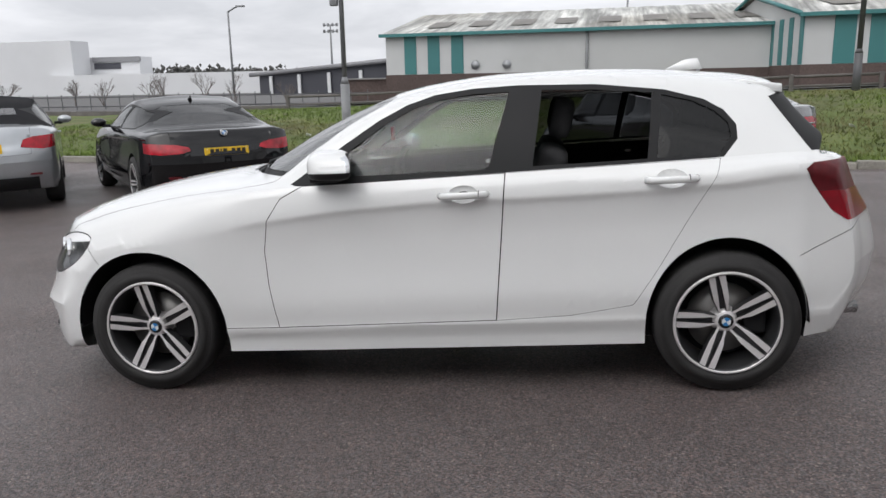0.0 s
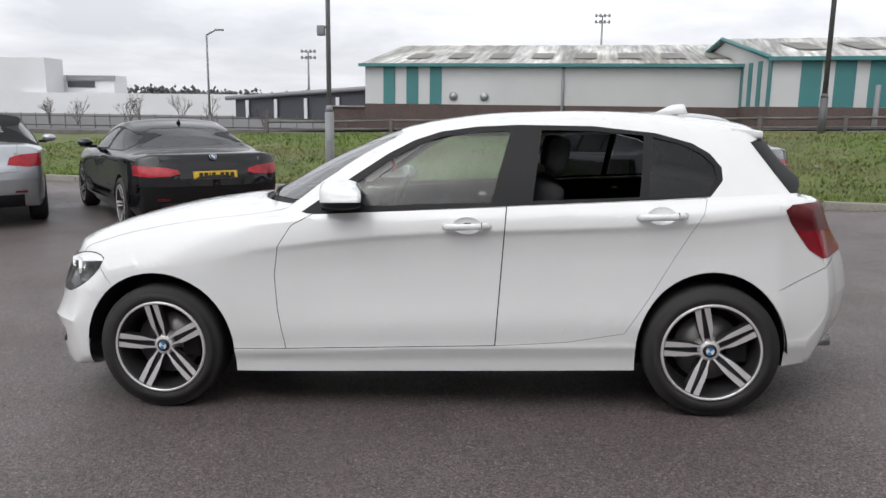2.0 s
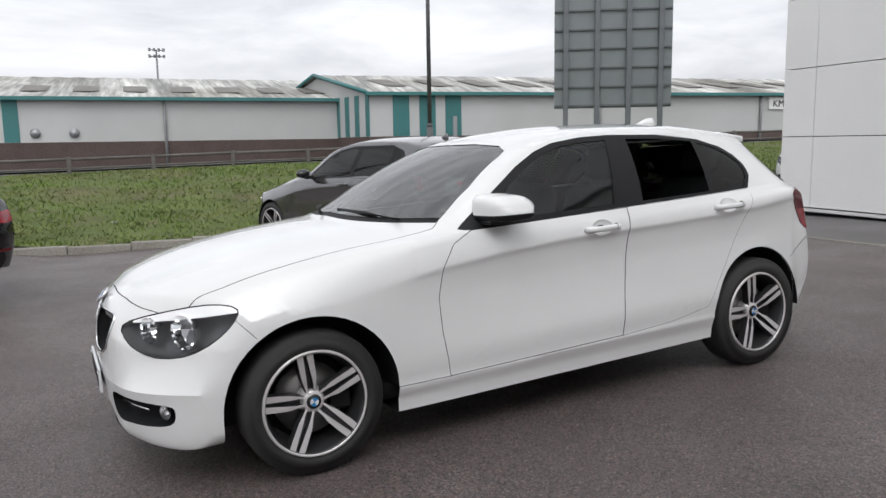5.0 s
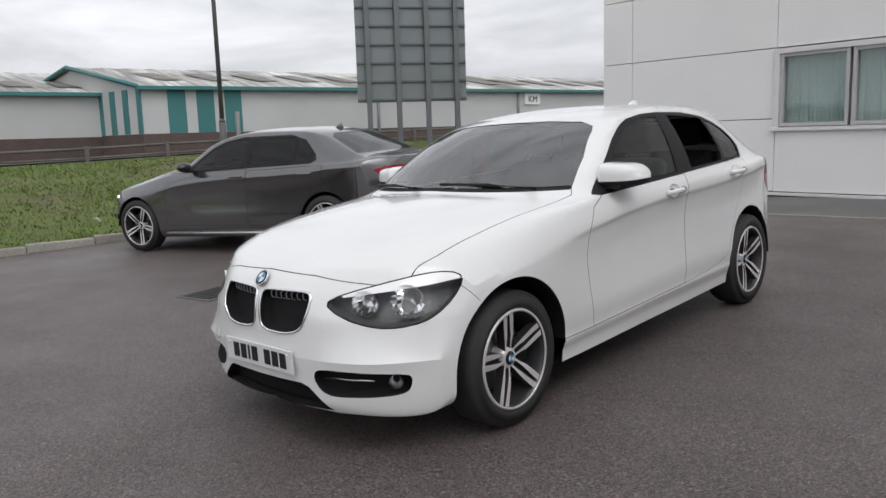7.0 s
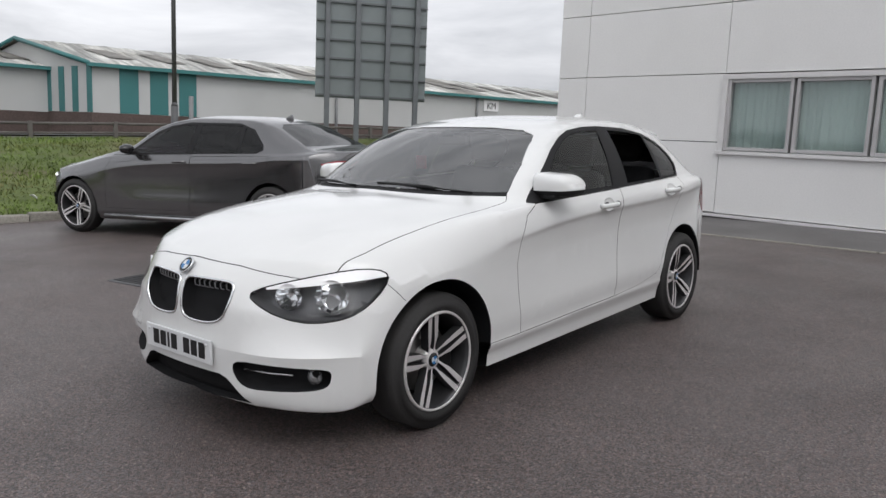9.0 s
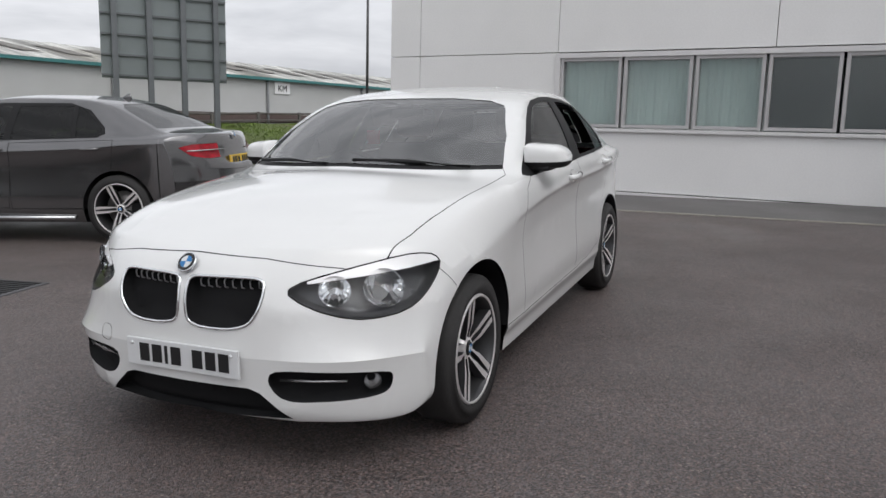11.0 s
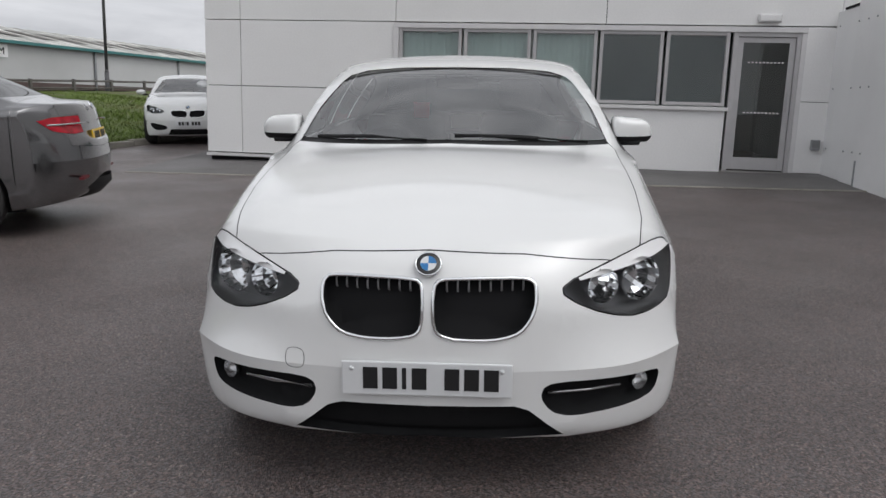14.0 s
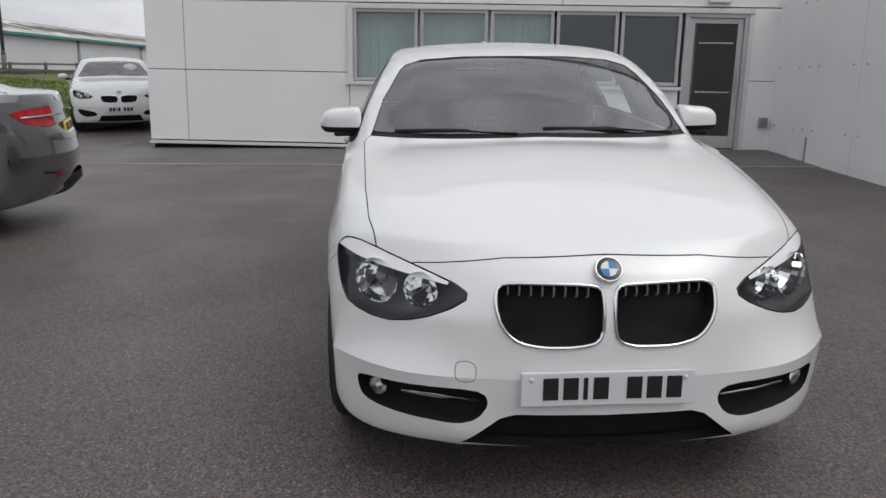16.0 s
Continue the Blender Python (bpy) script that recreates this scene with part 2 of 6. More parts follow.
def verge(s, n):
    """The height of the grass bank, which climbs from the kerb to the road."""
    lo = yard(*kerb_xy(s, 0)) + 0.10
    hi = 0.72 + 0.022 * max(-20, min(32, s))
    t = max(0.0, min(1.0, n / 12.5))
    x, y = kerb_xy(s, n)
    return lo + (hi - lo) * (t * t * (3 - 2 * t) * 0.5 + t * 0.5) + 0.05 * noise.noise(Vector((x * 0.5, y * 0.5, 0))) * min(1, n)


xs = [-2500, -600, -150, -60] + [-40 + 0.5 * i for i in range(161)] + [60, 150, 600, 2500]
ys = [-2500, -600, -150, -60] + [-40 + 1.0 * i for i in range(59)] + [30, 60, 150, 600, 2500]
tagged(part("ground", sheet([[(x, y, yard(x, y) - (0 if y < 16 else 0.5)) for x in xs] for y in ys]), ASPHALT), "dark brownish damp asphalt of a car park", "ground", kind="structure")
rows = [[(*kerb_xy(s, n), verge(s, n)) for s in [-70 + 1.0 * i for i in range(150)]] for n in [0.14, 0.4, 0.8] + [1.3 + 0.5 * i for i in range(24)] + [13.4]]
tagged(part("grass_bank", sheet(rows), SOIL), "rough grass bank rising from the kerb to the road", "grass bank", kind="structure")
rows = [[(*kerb_xy(s, n), verge(s, 12.6) - 0.08) for s in [-70 + 2.0 * i for i in range(76)]] for n in (13.2, 15.2, 17.4)]
tagged(part("road", sheet(rows), ROAD), "grey main road beyond the grass bank", "road", kind="structure")
rows = [[(*kerb_xy(s, n), verge(s, 12.6) - 0.02) for s in [-160 + 4.0 * i for i in range(90)]] for n in (17.4, 17.41, 19, 60, 200)]
tagged(part("far_ground", sheet(rows), ROAD), "grey yards beyond the main road", "ground", kind="structure")


def grass_tufts():
    """Blades in tufts over the bank."""
    rnd = random.Random(4)
    verts, faces = [], []
    for _ in range(34000):
        s, n = rnd.uniform(-16, 24), 0.16 + 12.6 * rnd.random() ** 1.35
        x, y = kerb_xy(s, n)
        z = verge(s, n)
        lush = noise.noise(Vector((x * 0.35, y * 0.35, 3)))
        for _ in range(3):
            a, h, w = rnd.uniform(0, 6.283), rnd.uniform(0.03, 0.075) * (1.15 + 0.8 * lush), rnd.uniform(0.008, 0.016)
            bx, by = x + rnd.uniform(-0.06, 0.06), y + rnd.uniform(-0.06, 0.06)
            dx, dy, lean = math.cos(a) * w, math.sin(a) * w, rnd.uniform(0.02, 0.11)
            i = len(verts)
            verts += [(bx - dx, by - dy, z - 0.01), (bx + dx, by + dy, z - 0.01), (bx - math.sin(a) * lean, by + math.cos(a) * lean, z + h)]
            faces.append((i, i + 1, i + 2))
    me = bpy.data.meshes.new("grass")
    me.from_pydata(verts, [], faces)
    me.materials.append(BLADE)
    tagged(new("grass", me), "rough green and straw-coloured grass on the bank", "grass", kind="stuff")


grass_tufts()
rnd = random.Random(11)
kerb = thing("kerb", Matrix(), "weathered pale concrete kerb along the grass", "kerb", kind="structure")
for i in range(62):
    s = -28 + 0.92 * i
    x, y = kerb_xy(s, 0.06)
    ob = part("kerb_stone", boxed(-0.455, 0.455, -0.075, 0.075, -0.2, 0.115 + rnd.uniform(-0.004, 0.004), bevel=0.018), KERB, kerb) if i == 0 else new("kerb_stone", first.data)
    first = ob if i == 0 else first
    ob.parent = kerb
    ob.matrix_world = Matrix.Translation((x, y, yard(x, y))) @ pose(0, 0, 0, 0, 0, -9.2 + rnd.uniform(-0.3, 0.3))
gully = thing("drain_cover", SLOPE @ pose(-0.45, 3.42, 0.004, 0, 0, 8), "dark iron drain grating set in the asphalt", "drain cover")
part("frame", boxed(-0.27, 0.27, -0.24, 0.24, -0.02, 0.006, bevel=0.004), POLE_DARK, gully)
for i in range(9):
    part("bar", boxed(-0.23 + 0.054 * i, -0.20 + 0.054 * i, -0.2, 0.2, 0.0, 0.012), BLACK_PAINT, gully, smooth=False)

# ---- showroom building with its return wall ----
WALL = pose(7.35, -3.65, 0, 0, 0, -5.5)  # y runs along the window wall, x into the building


def on_wall(name, x0, x1, y0, y1, z0, z1, mat, parent, label="", bevel=0.0):
    return part(name, boxed(x0, x1, y0, y1, z0, z1, bevel=bevel), mat, parent, label, smooth=False)


building = thing("wall_showroom", WALL, "white panelled wall of a car showroom with a window strip", "building", kind="structure")
SILL, HEAD, BASE, TOP = 1.27, 2.33, 0.24, 7.2
U = [5.10, 4.10, 3.04, 2.05, 1.09, 0.16]  # the window strip's ends and mullions
lines = [0.30, 1.385, 2.42, 3.47, 4.52, 5.57, 6.62, TOP]
for za, zb in zip(lines, lines[1:]):
    on_wall("panel", 0, 0.2, 7.725, 8.33, za + 0.006, zb - 0.006, PANEL, building, bevel=0.004)
    on_wall("panel", 0, 0.2, 5.165, 7.715, za + 0.006, zb - 0.006, PANEL, building, bevel=0.004)
    if za >= 2.42:
        on_wall("panel", 0, 0.2, 1.965, 5.155, za + 0.006, zb - 0.006, PANEL, building, bevel=0.004)
        on_wall("panel", 0, 0.2, -1.30, 1.955, za + 0.006, zb - 0.006, PANEL, building, bevel=0.004)
        on_wall("panel", 0, 0.2, -6.0, -1.31, za + 0.006, zb - 0.006, PANEL, building, bevel=0.004)
on_wall("panel", 0, 0.2, 0.165, 5.155, 0.30, 1.20, PANEL, building, bevel=0.004)
on_wall("panel", 0, 0.2, -1.30, -0.87, 0.34, 1.36, PANEL, building, bevel=0.004)
on_wall("panel", 0, 0.2, -1.30, -0.87, 1.37, 2.41, PANEL, building, bevel=0.004)
on_wall("backing", 0.20, 0.26, 5.16, 8.3, -0.3, TOP, DARK, building)
on_wall("backing", 0.20, 0.26, -6, 5.16, 2.42, TOP, DARK, building)
on_wall("backing", 0.20, 0.26, 0.16, 5.16, -0.3, 1.2, DARK, building)
on_wall("backing", 0.20, 0.26, -6, -0.87, -0.3, 2.42, DARK, building)
on_wall("drip_rail", -0.035, 0.2, 0.14, 8.345, BASE, 0.285, TRIM, building, "pale flashing along the foot of the wall", 0.006)
on_wall("drip_rail", -0.02, 0.2, -1.30, -0.87, 0.30, 0.33, TRIM, building)
on_wall("plinth", 0.06, 0.2, 0.14, 8.30, -0.4, BASE, DARK, building)
on_wall("plinth", 0.06, 0.2, -1.3, -0.87, -0.4, 0.30, DARK, building)
on_wall("head_trim", -0.03, 0.12, -0.87, 5.19, HEAD, HEAD + 0.075, TRIM, building, bevel=0.005)
on_wall("jamb_trim", -0.03, 0.12, 5.105, 5.19, 1.20, HEAD, TRIM, building, bevel=0.005)
on_wall("sill_trim", -0.055, 0.16, 0.13, 5.22, 1.20, SILL - 0.015, TRIM, building, "projecting pale window sill", 0.008)
side = thing("wall_showroom_side", WALL @ pose(0.2, 8.33, 0), "white panelled side wall of the showroom", "building", kind="structure")
for za, zb in zip([0.1] + lines[1:], lines[1:]):
    for k in range(6):
        on_wall("panel", 0.02 + 3.0 * k, 3.01 + 3.0 * k, -0.2, 0, za + 0.006, zb - 0.006, PANEL, side, bevel=0.004)
on_wall("drip_rail", -0.2, 18, -0.1, 0.035, 0.03, 0.09, TRIM, side)
roof = part("roof", boxed(-0.1, 18.5, -12, 8.4, TOP, TOP + 0.25), FAR_GREY, None, smooth=False)
roof.matrix_world = WALL
tagged(roof, "flat grey showroom roof", "roof", kind="structure")
for i, (ya, yb) in enumerate(zip(U, U[1:])):
    win = thing("window_%d" % (i + 1), WALL, "grey aluminium window with a pale blind behind" if i < 3 else "grey aluminium window of a dim office", "window", "window strip", kind="structure")
    a, b = ya - (0 if i == 0 else 0.02), yb + 0.02
    f = 0.05
    on_wall("frame", -0.005, 0.11, b, b + f, SILL, HEAD, ALU, win, bevel=0.004)
    on_wall("frame", -0.005, 0.11, a - f, a, SILL, HEAD, ALU, win, bevel=0.004)
    on_wall("frame", 0.0, 0.11, b + f, a - f, HEAD - f, HEAD, ALU, win, bevel=0.004)
    on_wall("frame", 0.0, 0.11, b + f, a - f, SILL, SILL + f, ALU, win, bevel=0.004)
    pane = on_wall("pane", 0.05, 0.058, b + f - 0.01, a - f + 0.01, SILL + f - 0.01, HEAD - f + 0.01, WINDOW_GLASS, win)
    pane.visible_shadow = False
    if i < 3:
        rows = [[(0.145 + 0.009 * math.sin(yy * 40) + 0.005 * math.sin(yy * 97), yy, zz) for zz in (1.1, HEAD + 0.05)] for yy in [b - 0.02 + (a - b + 0.04) * k / 60 for k in range(61)]]
        blind = part("curtain", sheet(rows), BLIND, win, "pale green vertical blind")
room = thing("office_room", WALL, "dim office behind the window strip", "room", kind="structure")
on_wall("back_wall", 4.0, 4.1, -1.2, 5.4, 0.2, 3.0, ROOM, room)
on_wall("floor", 0.26, 4.0, -1.2, 5.4, 0.15, 0.25, SLAB, room)
on_wall("ceiling", 0.26, 4.0, -1.2, 5.4, 2.6, 2.7, ROOM, room)
on_wall("partition", 0.26, 4.0, 5.3, 5.4, 0.25, 2.6, ROOM, room)
on_wall("partition", 0.26, 4.0, -1.2, -1.1, 0.25, 2.6, ROOM, room)

door = thing("door_1", WALL, "glazed grey aluminium entrance door, shut", "door", kind="structure")
D0, D1, DB, DT = 0.13, -0.80, 0.335, 2.33
for a, b in ((D0 - 0.07, D0), (D1, D1 + 0.06)):
    on_wall("frame", 0.0, 0.12, a, b, DB, DT, ALU, door, bevel=0.004)
on_wall("frame", 0.0, 0.12, D1 + 0.06, D0 - 0.07, DT - 0.06, DT, ALU, door, bevel=0.004)
on_wall("frame", -0.01, 0.14, D1 - 0.07, D1 - 0.002, DB, DT, TRIM, door, bevel=0.004)
on_wall("door_leaf", 0.03, 0.08, D0 - 0.15, D0 - 0.075, DB + 0.02, DT - 0.065, ALU, door, bevel=0.004)
on_wall("stile", 0.03, 0.08, D1 + 0.065, D1 + 0.145, DB + 0.02, DT - 0.065, ALU, door, bevel=0.004)
on_wall("rail", 0.031, 0.079, D1 + 0.145, D0 - 0.15, DB + 0.02, DB + 0.2, ALU, door, bevel=0.004)
on_wall("rail", 0.031, 0.079, D1 + 0.145, D0 - 0.15, DT - 0.14, DT - 0.065, ALU, door, bevel=0.004)
on_wall("pane", 0.052, 0.058, D1 + 0.14, D0 - 0.145, DB + 0.195, DT - 0.135, DOOR_GLASS, door).visible_shadow = False
on_wall("threshold", -0.05, 0.2, D1 - 0.07, D0 + 0.03, DB - 0.10, DB, CONCRETE, door)
for zz in (1.18, 1.90):
    for k in range(10):
        on_wall("marking", 0.046, 0.05, D1 + 0.2 + 0.052 * k, D1 + 0.228 + 0.052 * k, zz, zz + 0.022, TRIM, door)
on_wall("handle", -0.03, 0.0, D1 + 0.085, D1 + 0.12, 1.2, 1.5, ALU, door, bevel=0.006)
lamp = thing("bulkhead_light", WALL, "pale rectangular bulkhead light above the door", "wall lamp")
on_wall("housing", -0.07, -0.001, -0.49, -0.17, 2.47, 2.58, TRIM, lamp, bevel=0.012)
on_wall("lens", -0.085, -0.069, -0.47, -0.19, 2.485, 2.565, PANEL, lamp, bevel=0.006)
jbox = thing("socket_box", WALL, "small grey weatherproof socket box on the wall", "socket box")
on_wall("body", -0.08, -0.001, -1.19, -1.07, 0.68, 0.83, STEEL, jbox, bevel=0.012)
on_wall("lid", -0.09, -0.079, -1.18, -1.08, 0.72, 0.82, POLE, jbox, bevel=0.006)

# the taller white boarding that closes the yard beside the door
RETURN = pose(7.25, -4.90, 0, 0, 0, 176.6)
fence = thing("wall_return", RETURN, "tall white boarded wall closing the yard", "boarded wall", kind="structure")
for a, b, off, h in ((0.0, 0.82, 0.05, 2.62), (0.825, 1.38, 0.02, 2.66), (1.385, 2.55, 0.0, 2.72), (2.555, 3.75, 0.004, 2.73), (3.755, 4.95, 0.0, 2.72)):
    on_wall("board", a, b, off - 0.05, off + 0.06, 0.33 - 0.033 * a - 0.3, h, HOARDING, fence, bevel=0.006)
for a in (0.30, 0.95, 1.25, 1.52, 2.40, 2.70, 3.60):
    for z in (0.72, 1.55, 2.40):
        part("screw", tubed((a, -0.052, z), (a, -0.062, z), 0.011, n=8), STEEL, fence)
on_wall("post", 1.37, 1.40, -0.062, -0.03, 0.2, 0.62, STEEL, fence)
on_wall("coping", 0.3, 0.85, -0.02, 0.12, 2.62, 2.65, DARK, fence)

# an added block, never in view: holds back southern sky light from the hatchback's side
south = part("wall_south", boxed(-16, 7, -13.5, -8.6, -0.6, 6.4), PANEL, None, smooth=False)
tagged(south, "plain white block added out of view to cut the light from the south", "building", kind="structure")

apron = thing("pavement", SLOPE, "strip of grey paving along the showroom wall", "pavement", kind="structure")
rows = [[(x, y, 0.006) for x in (5.90 + 0.085 * y, 10.5)] for y in (-5.0, -2, 1, 4, 5.2)]
part("paving", sheet(rows), SLAB, apron)
for i in range(11):
    y = -4.9 + 0.915 * i
    ob = part("edging", boxed(-0.03, 0.03, -0.45, 0.45, -0.1, 0.012, bevel=0.004), KERB, apron)
    ob.matrix_local = pose(5.87 + 0.085 * y, y + 0.45, 0, 0, 0, -4.9)

# ---- beyond the bank: railing, sheds, poles, sign ----
def ground_at(s, n):
    return verge(s, min(n, 12.6))


rail = thing("roadside_railing", Matrix(), "low weathered post-and-rail barrier along the road", "railing", kind="structure")
angle = math.degrees(math.atan2(KD.y, KD.x))
for i in range(11, 38):
    s = -38 + 2.4 * i
    x, y = kerb_xy(s, 12.7)
    z = ground_at(s, 12.7)
    ob = part("post", boxed(-0.06, 0.06, -0.05, 0.05, -0.3, 0.50, bevel=0.01), RAIL, rail)
    ob.matrix_world = Matrix.Translation((x, y, z)) @ pose(0, 0, 0, 0, 0, angle)
    x2, y2 = kerb_xy(s + 2.4, 12.7)
    z2 = ground_at(s + 2.4, 12.7)
    for h, r in ((0.43, 0.05), (0.15, 0.04)):
        part("rail_bar", tubed((x, y, z + h), (x2, y2, z2 + h), r, n=6), RAIL, rail)

for i in range(10):
    s = -36 + 2.44 * i
    (x, y), (x2, y2) = kerb_xy(s, 12.7), kerb_xy(s + 2.43, 12.7)
    part("edging", boxed(0, 2.43, -0.08, 0.08, -0.1, 0.16, bevel=0.015), RAIL, rail).matrix_world = Matrix.Translation((x, y, ground_at(s, 12.7))) @ pose(0, 0, 0, 0, 0, angle)


def shed(name, label, origin, turn, length, depth, base, brick, eave, ridge, stripes, west_stripes, lights, drains):
    """A long low clad shed: brick plinth, white and teal sheeting, roof with rooflights. Its front runs along x, its depth along y."""
    t = thing(name, Matrix.Translation((*origin, 0)) @ pose(0, 0, 0, 0, 0, turn), label, "industrial unit")
    part("plinth", boxed(0, length, 0, depth, base - 1.5, brick), BRICK, t, "brown brick plinth", smooth=False)
    bm = boxed(0.03, length - 0.03, 0.03, depth - 0.03, brick, eave)
    part("wall", bm, SHED_WHITE, t, smooth=False)
    for x in (0.03, length - 0.03):
        bm = bmesh.new()
        bm.faces.new([bm.verts.new(p) for p in ((x, 0.03, eave), (x, depth - 0.03, eave), (x, depth / 2, ridge - 0.05))])
        part("gable", bm, SHED_WHITE, t, smooth=False)
    for a, b in stripes:
        part("stripe", boxed(a, b, 0.0, 0.05, brick + 0.01, eave - 0.02), TEAL, t, "teal cladding stripe", smooth=False)
    for a, b in west_stripes:
        part("stripe", boxed(0.0, 0.05, a, b, brick + 0.01, eave - 0.02), TEAL, t, "teal cladding stripe", smooth=False)
    for yy in (-0.15, depth / 2):
        sgn = 1 if yy < 0 else -1
        y0, y1 = (-0.2, depth / 2) if sgn > 0 else (depth / 2, depth + 0.2)
        z0, z1 = (eave, ridge) if sgn > 0 else (ridge, eave)
        n = int(length / 0.5)
        rows = []
        for k in range(n + 1):
            x = -0.15 + (length + 0.3) * k / n
            d = 0.03 * (k % 2)
            rows.append([(x, y0, z0 + 0.05 + d), (x, y1, z1 + 0.05 + d)])
        part("roof", sheet(rows), SHED_ROOF, t, "weathered pale roof sheeting", smooth=False)
    part("gutter", boxed(-0.2, length + 0.2, -0.28, -0.1, eave - 0.07, eave + 0.07), TEAL, t, "teal gutter", smooth=False)
    if west_stripes:
        for y0, y1, z0, z1 in ((-0.2, depth / 2, eave, ridge), (depth / 2, depth + 0.2, ridge, eave)):
            part("verge_trim", tubed((-0.17, y0, z0 + 0.06), (-0.17, y1, z1 + 0.06), 0.09, n=4), TEAL, t)
    slope = (ridge - eave) / (depth / 2 + 0.2)
    for a in lights:
        rows = [[(a + 0.0 * v, v, eave + 0.11 + (v + 0.2) * slope) for v in (1.4, 3.6)], [(a + 1.0, v, eave + 0.11 + (v + 0.2) * slope) for v in (1.4, 3.6)]]
        part("rooflight", sheet(rows), ROOFLIGHT, t, "grimy dark rooflight", smooth=False)
    for a in drains:
        part("downpipe", tubed((a, -0.06, base), (a, -0.06, eave), 0.06, n=8), POLE, t)
    return t


west = shed("shed", "long white and teal clad shed with brick plinth", (-6.9, 30.9), -5.0, 17.2, 16, 0.3, 1.62, 3.34, 4.75, [(0.9 + 1.08 * k, 1.45 + 1.08 * k) for k in range(3)], [], [1.6 + 1.95 * k for k in range(8)], [9.0])
for x in (4.15, 5.55):
    part("vent", tubed((x, 0.04, 1.98), (x, -0.05, 1.98), 0.19, n=20), STEEL, west, "round wall vent")
east = shed("shed", "larger white and teal clad shed with a gable end", (9.6, 26.2), angle - 1.5, 62, 10.8, 0.6, 1.66, 3.42, 4.55, [(1.05 + 1.15 * k, 1.75 + 1.15 * k) for k in range(3)], [(0.0, 0.30), (0.95, 1.35), (1.95, 2.35), (2.95, 3.35), (3.95, 4.35)], [1.5 + 2.15 * k for k in range(28)], [10.6, 19.2, 26.5, 34, 41])
for ob in east.children:
    for v in ob.data.vertices:
        v.co.x -= 0.26 * v.co.y
board = thing("company_sign", Matrix.Translation((9.6, 26.2, 0)) @ pose(0, 0, 0, 0, 0, angle - 1.5), "small white sign with two dark letters on the shed wall", "sign")
part("panel", boxed(19.7, 20.75, -0.06, 0.02, 2.72, 3.30), PANEL, board, smooth=False)
fc = bpy.data.curves.new("letters", "FONT")
fc.body, fc.size, fc.extrude, fc.align_x = "KM", 0.46, 0.006, "CENTER"
tx = new("letters", fc)
tmp = bpy.data.meshes.new_from_object(tx.evaluated_get(bpy.context.evaluated_depsgraph_get()))
bpy.data.objects.remove(tx)
tmp.materials.append(BLACK_PAINT)
letters = new("letters", tmp)
letters.parent, letters.matrix_local = board, pose(20.22, -0.075, 2.84, 90, 0, 0)
vent = thing("flue", Matrix.Translation((*kerb_xy(9.6, 17.6), 0)), "slim grey flue beside the shed corner", "flue")
part("pipe", tubed((0, 0, 0.3), (0, 0, 2.45), 0.09, n=10), POLE, vent)


def lamp_post(name, x, y, z, h, label, slim=0.055, collar=1.35, thick=0.085, mat=POLE, camera_at=0.0, black=0.0, head=0.0, group=""):
    t = thing(name, Matrix.Translation((x, y, z)), label, "street lamp", group)
    part("base", tubed((0, 0, -0.3), (0, 0, collar), thick, n=16), mat, t)
    part("shoulder", tubed((0, 0, collar), (0, 0, collar + 0.12), thick, slim, n=16), mat, t)
    part("pole", tubed((0, 0, collar + 0.1), (0, 0, h), slim, slim * 0.75, n=14), mat, t)
    if black:
        part("band", tubed((0, 0, -0.2), (0, 0, black), thick + 0.004, n=16), BLACK_PAINT, t, "black painted foot")
        part("access_door", boxed(-0.035, 0.035, -thick - 0.006, -thick + 0.02, 0.45, 0.95, bevel=0.004), mat, t)
    if camera_at:
        part("bracket", boxed(-0.12, 0.04, -0.02, 0.02, camera_at, camera_at + 0.04), mat, t)
        part("floodlight", boxed(-0.19, -0.05, -0.09, 0.02, camera_at - 0.13, camera_at + 0.05, bevel=0.02), POLE, t, "small pale floodlight")
    if head:
        part("arm", tubed((0, 0, h - 0.05), (head, 0, h + 0.35), slim * 0.7, n=8), mat, t)
        part("lantern", boxed(head - 0.05, head + 0.7, -0.12, 0.12, h + 0.3, h + 0.45, bevel=0.03), mat, t)
    return t


x, y = -3.1, 9.5
lamp_post("lamp_post", x, y, yard(x, y) + 0.1, 7.2, "grey steel lamp post with a black foot, in the grass", black=0.32, camera_at=2.92, slim=0.045, collar=1.45, thick=0.082)
x, y = 9.2, 19.6
lamp_post("lamp_post", x, y, 0.9, 9.0, "dark slim street lamp post beside the railing", slim=0.075, collar=1.0, thick=0.11, mat=POLE_DARK)
x, y = 31.0, 18.2
lamp_post("lamp_post", x, y, 1.2, 9.5, "dark slim street lamp post along the road", slim=0.075, collar=1.0, thick=0.1, mat=POLE_DARK)

# the back of the large road sign, on four posts in the grass
sx, sy = 10.63, 14.42
turn = math.degrees(math.atan2(12.50 - 14.42, 13.38 - 10.63))
sign = thing("road_sign", Matrix.Translation((sx, sy, 0)) @ pose(0, 0, 0, 0, 0, turn), "grey back of a large road sign on four posts", "road sign")
L = 3.25
part("panel", boxed(0, L, 0.12, 0.16, 2.28, 6.1, bevel=0.01), SIGN_BACK, sign, smooth=False)
for k in range(4):
    x = 0.32 + 0.87 * k
    part("post", boxed(x - 0.07, x + 0.07, -0.1, 0.06, -0.2, 6.1, bevel=0.01), SIGN_POST, sign, smooth=False)
for k in range(8):
    z = 2.33 + 0.525 * k
    part("rail_bar", boxed(0.01, L - 0.01, 0.06, 0.119, z, z + 0.05), SIGN_POST, sign, smooth=False)

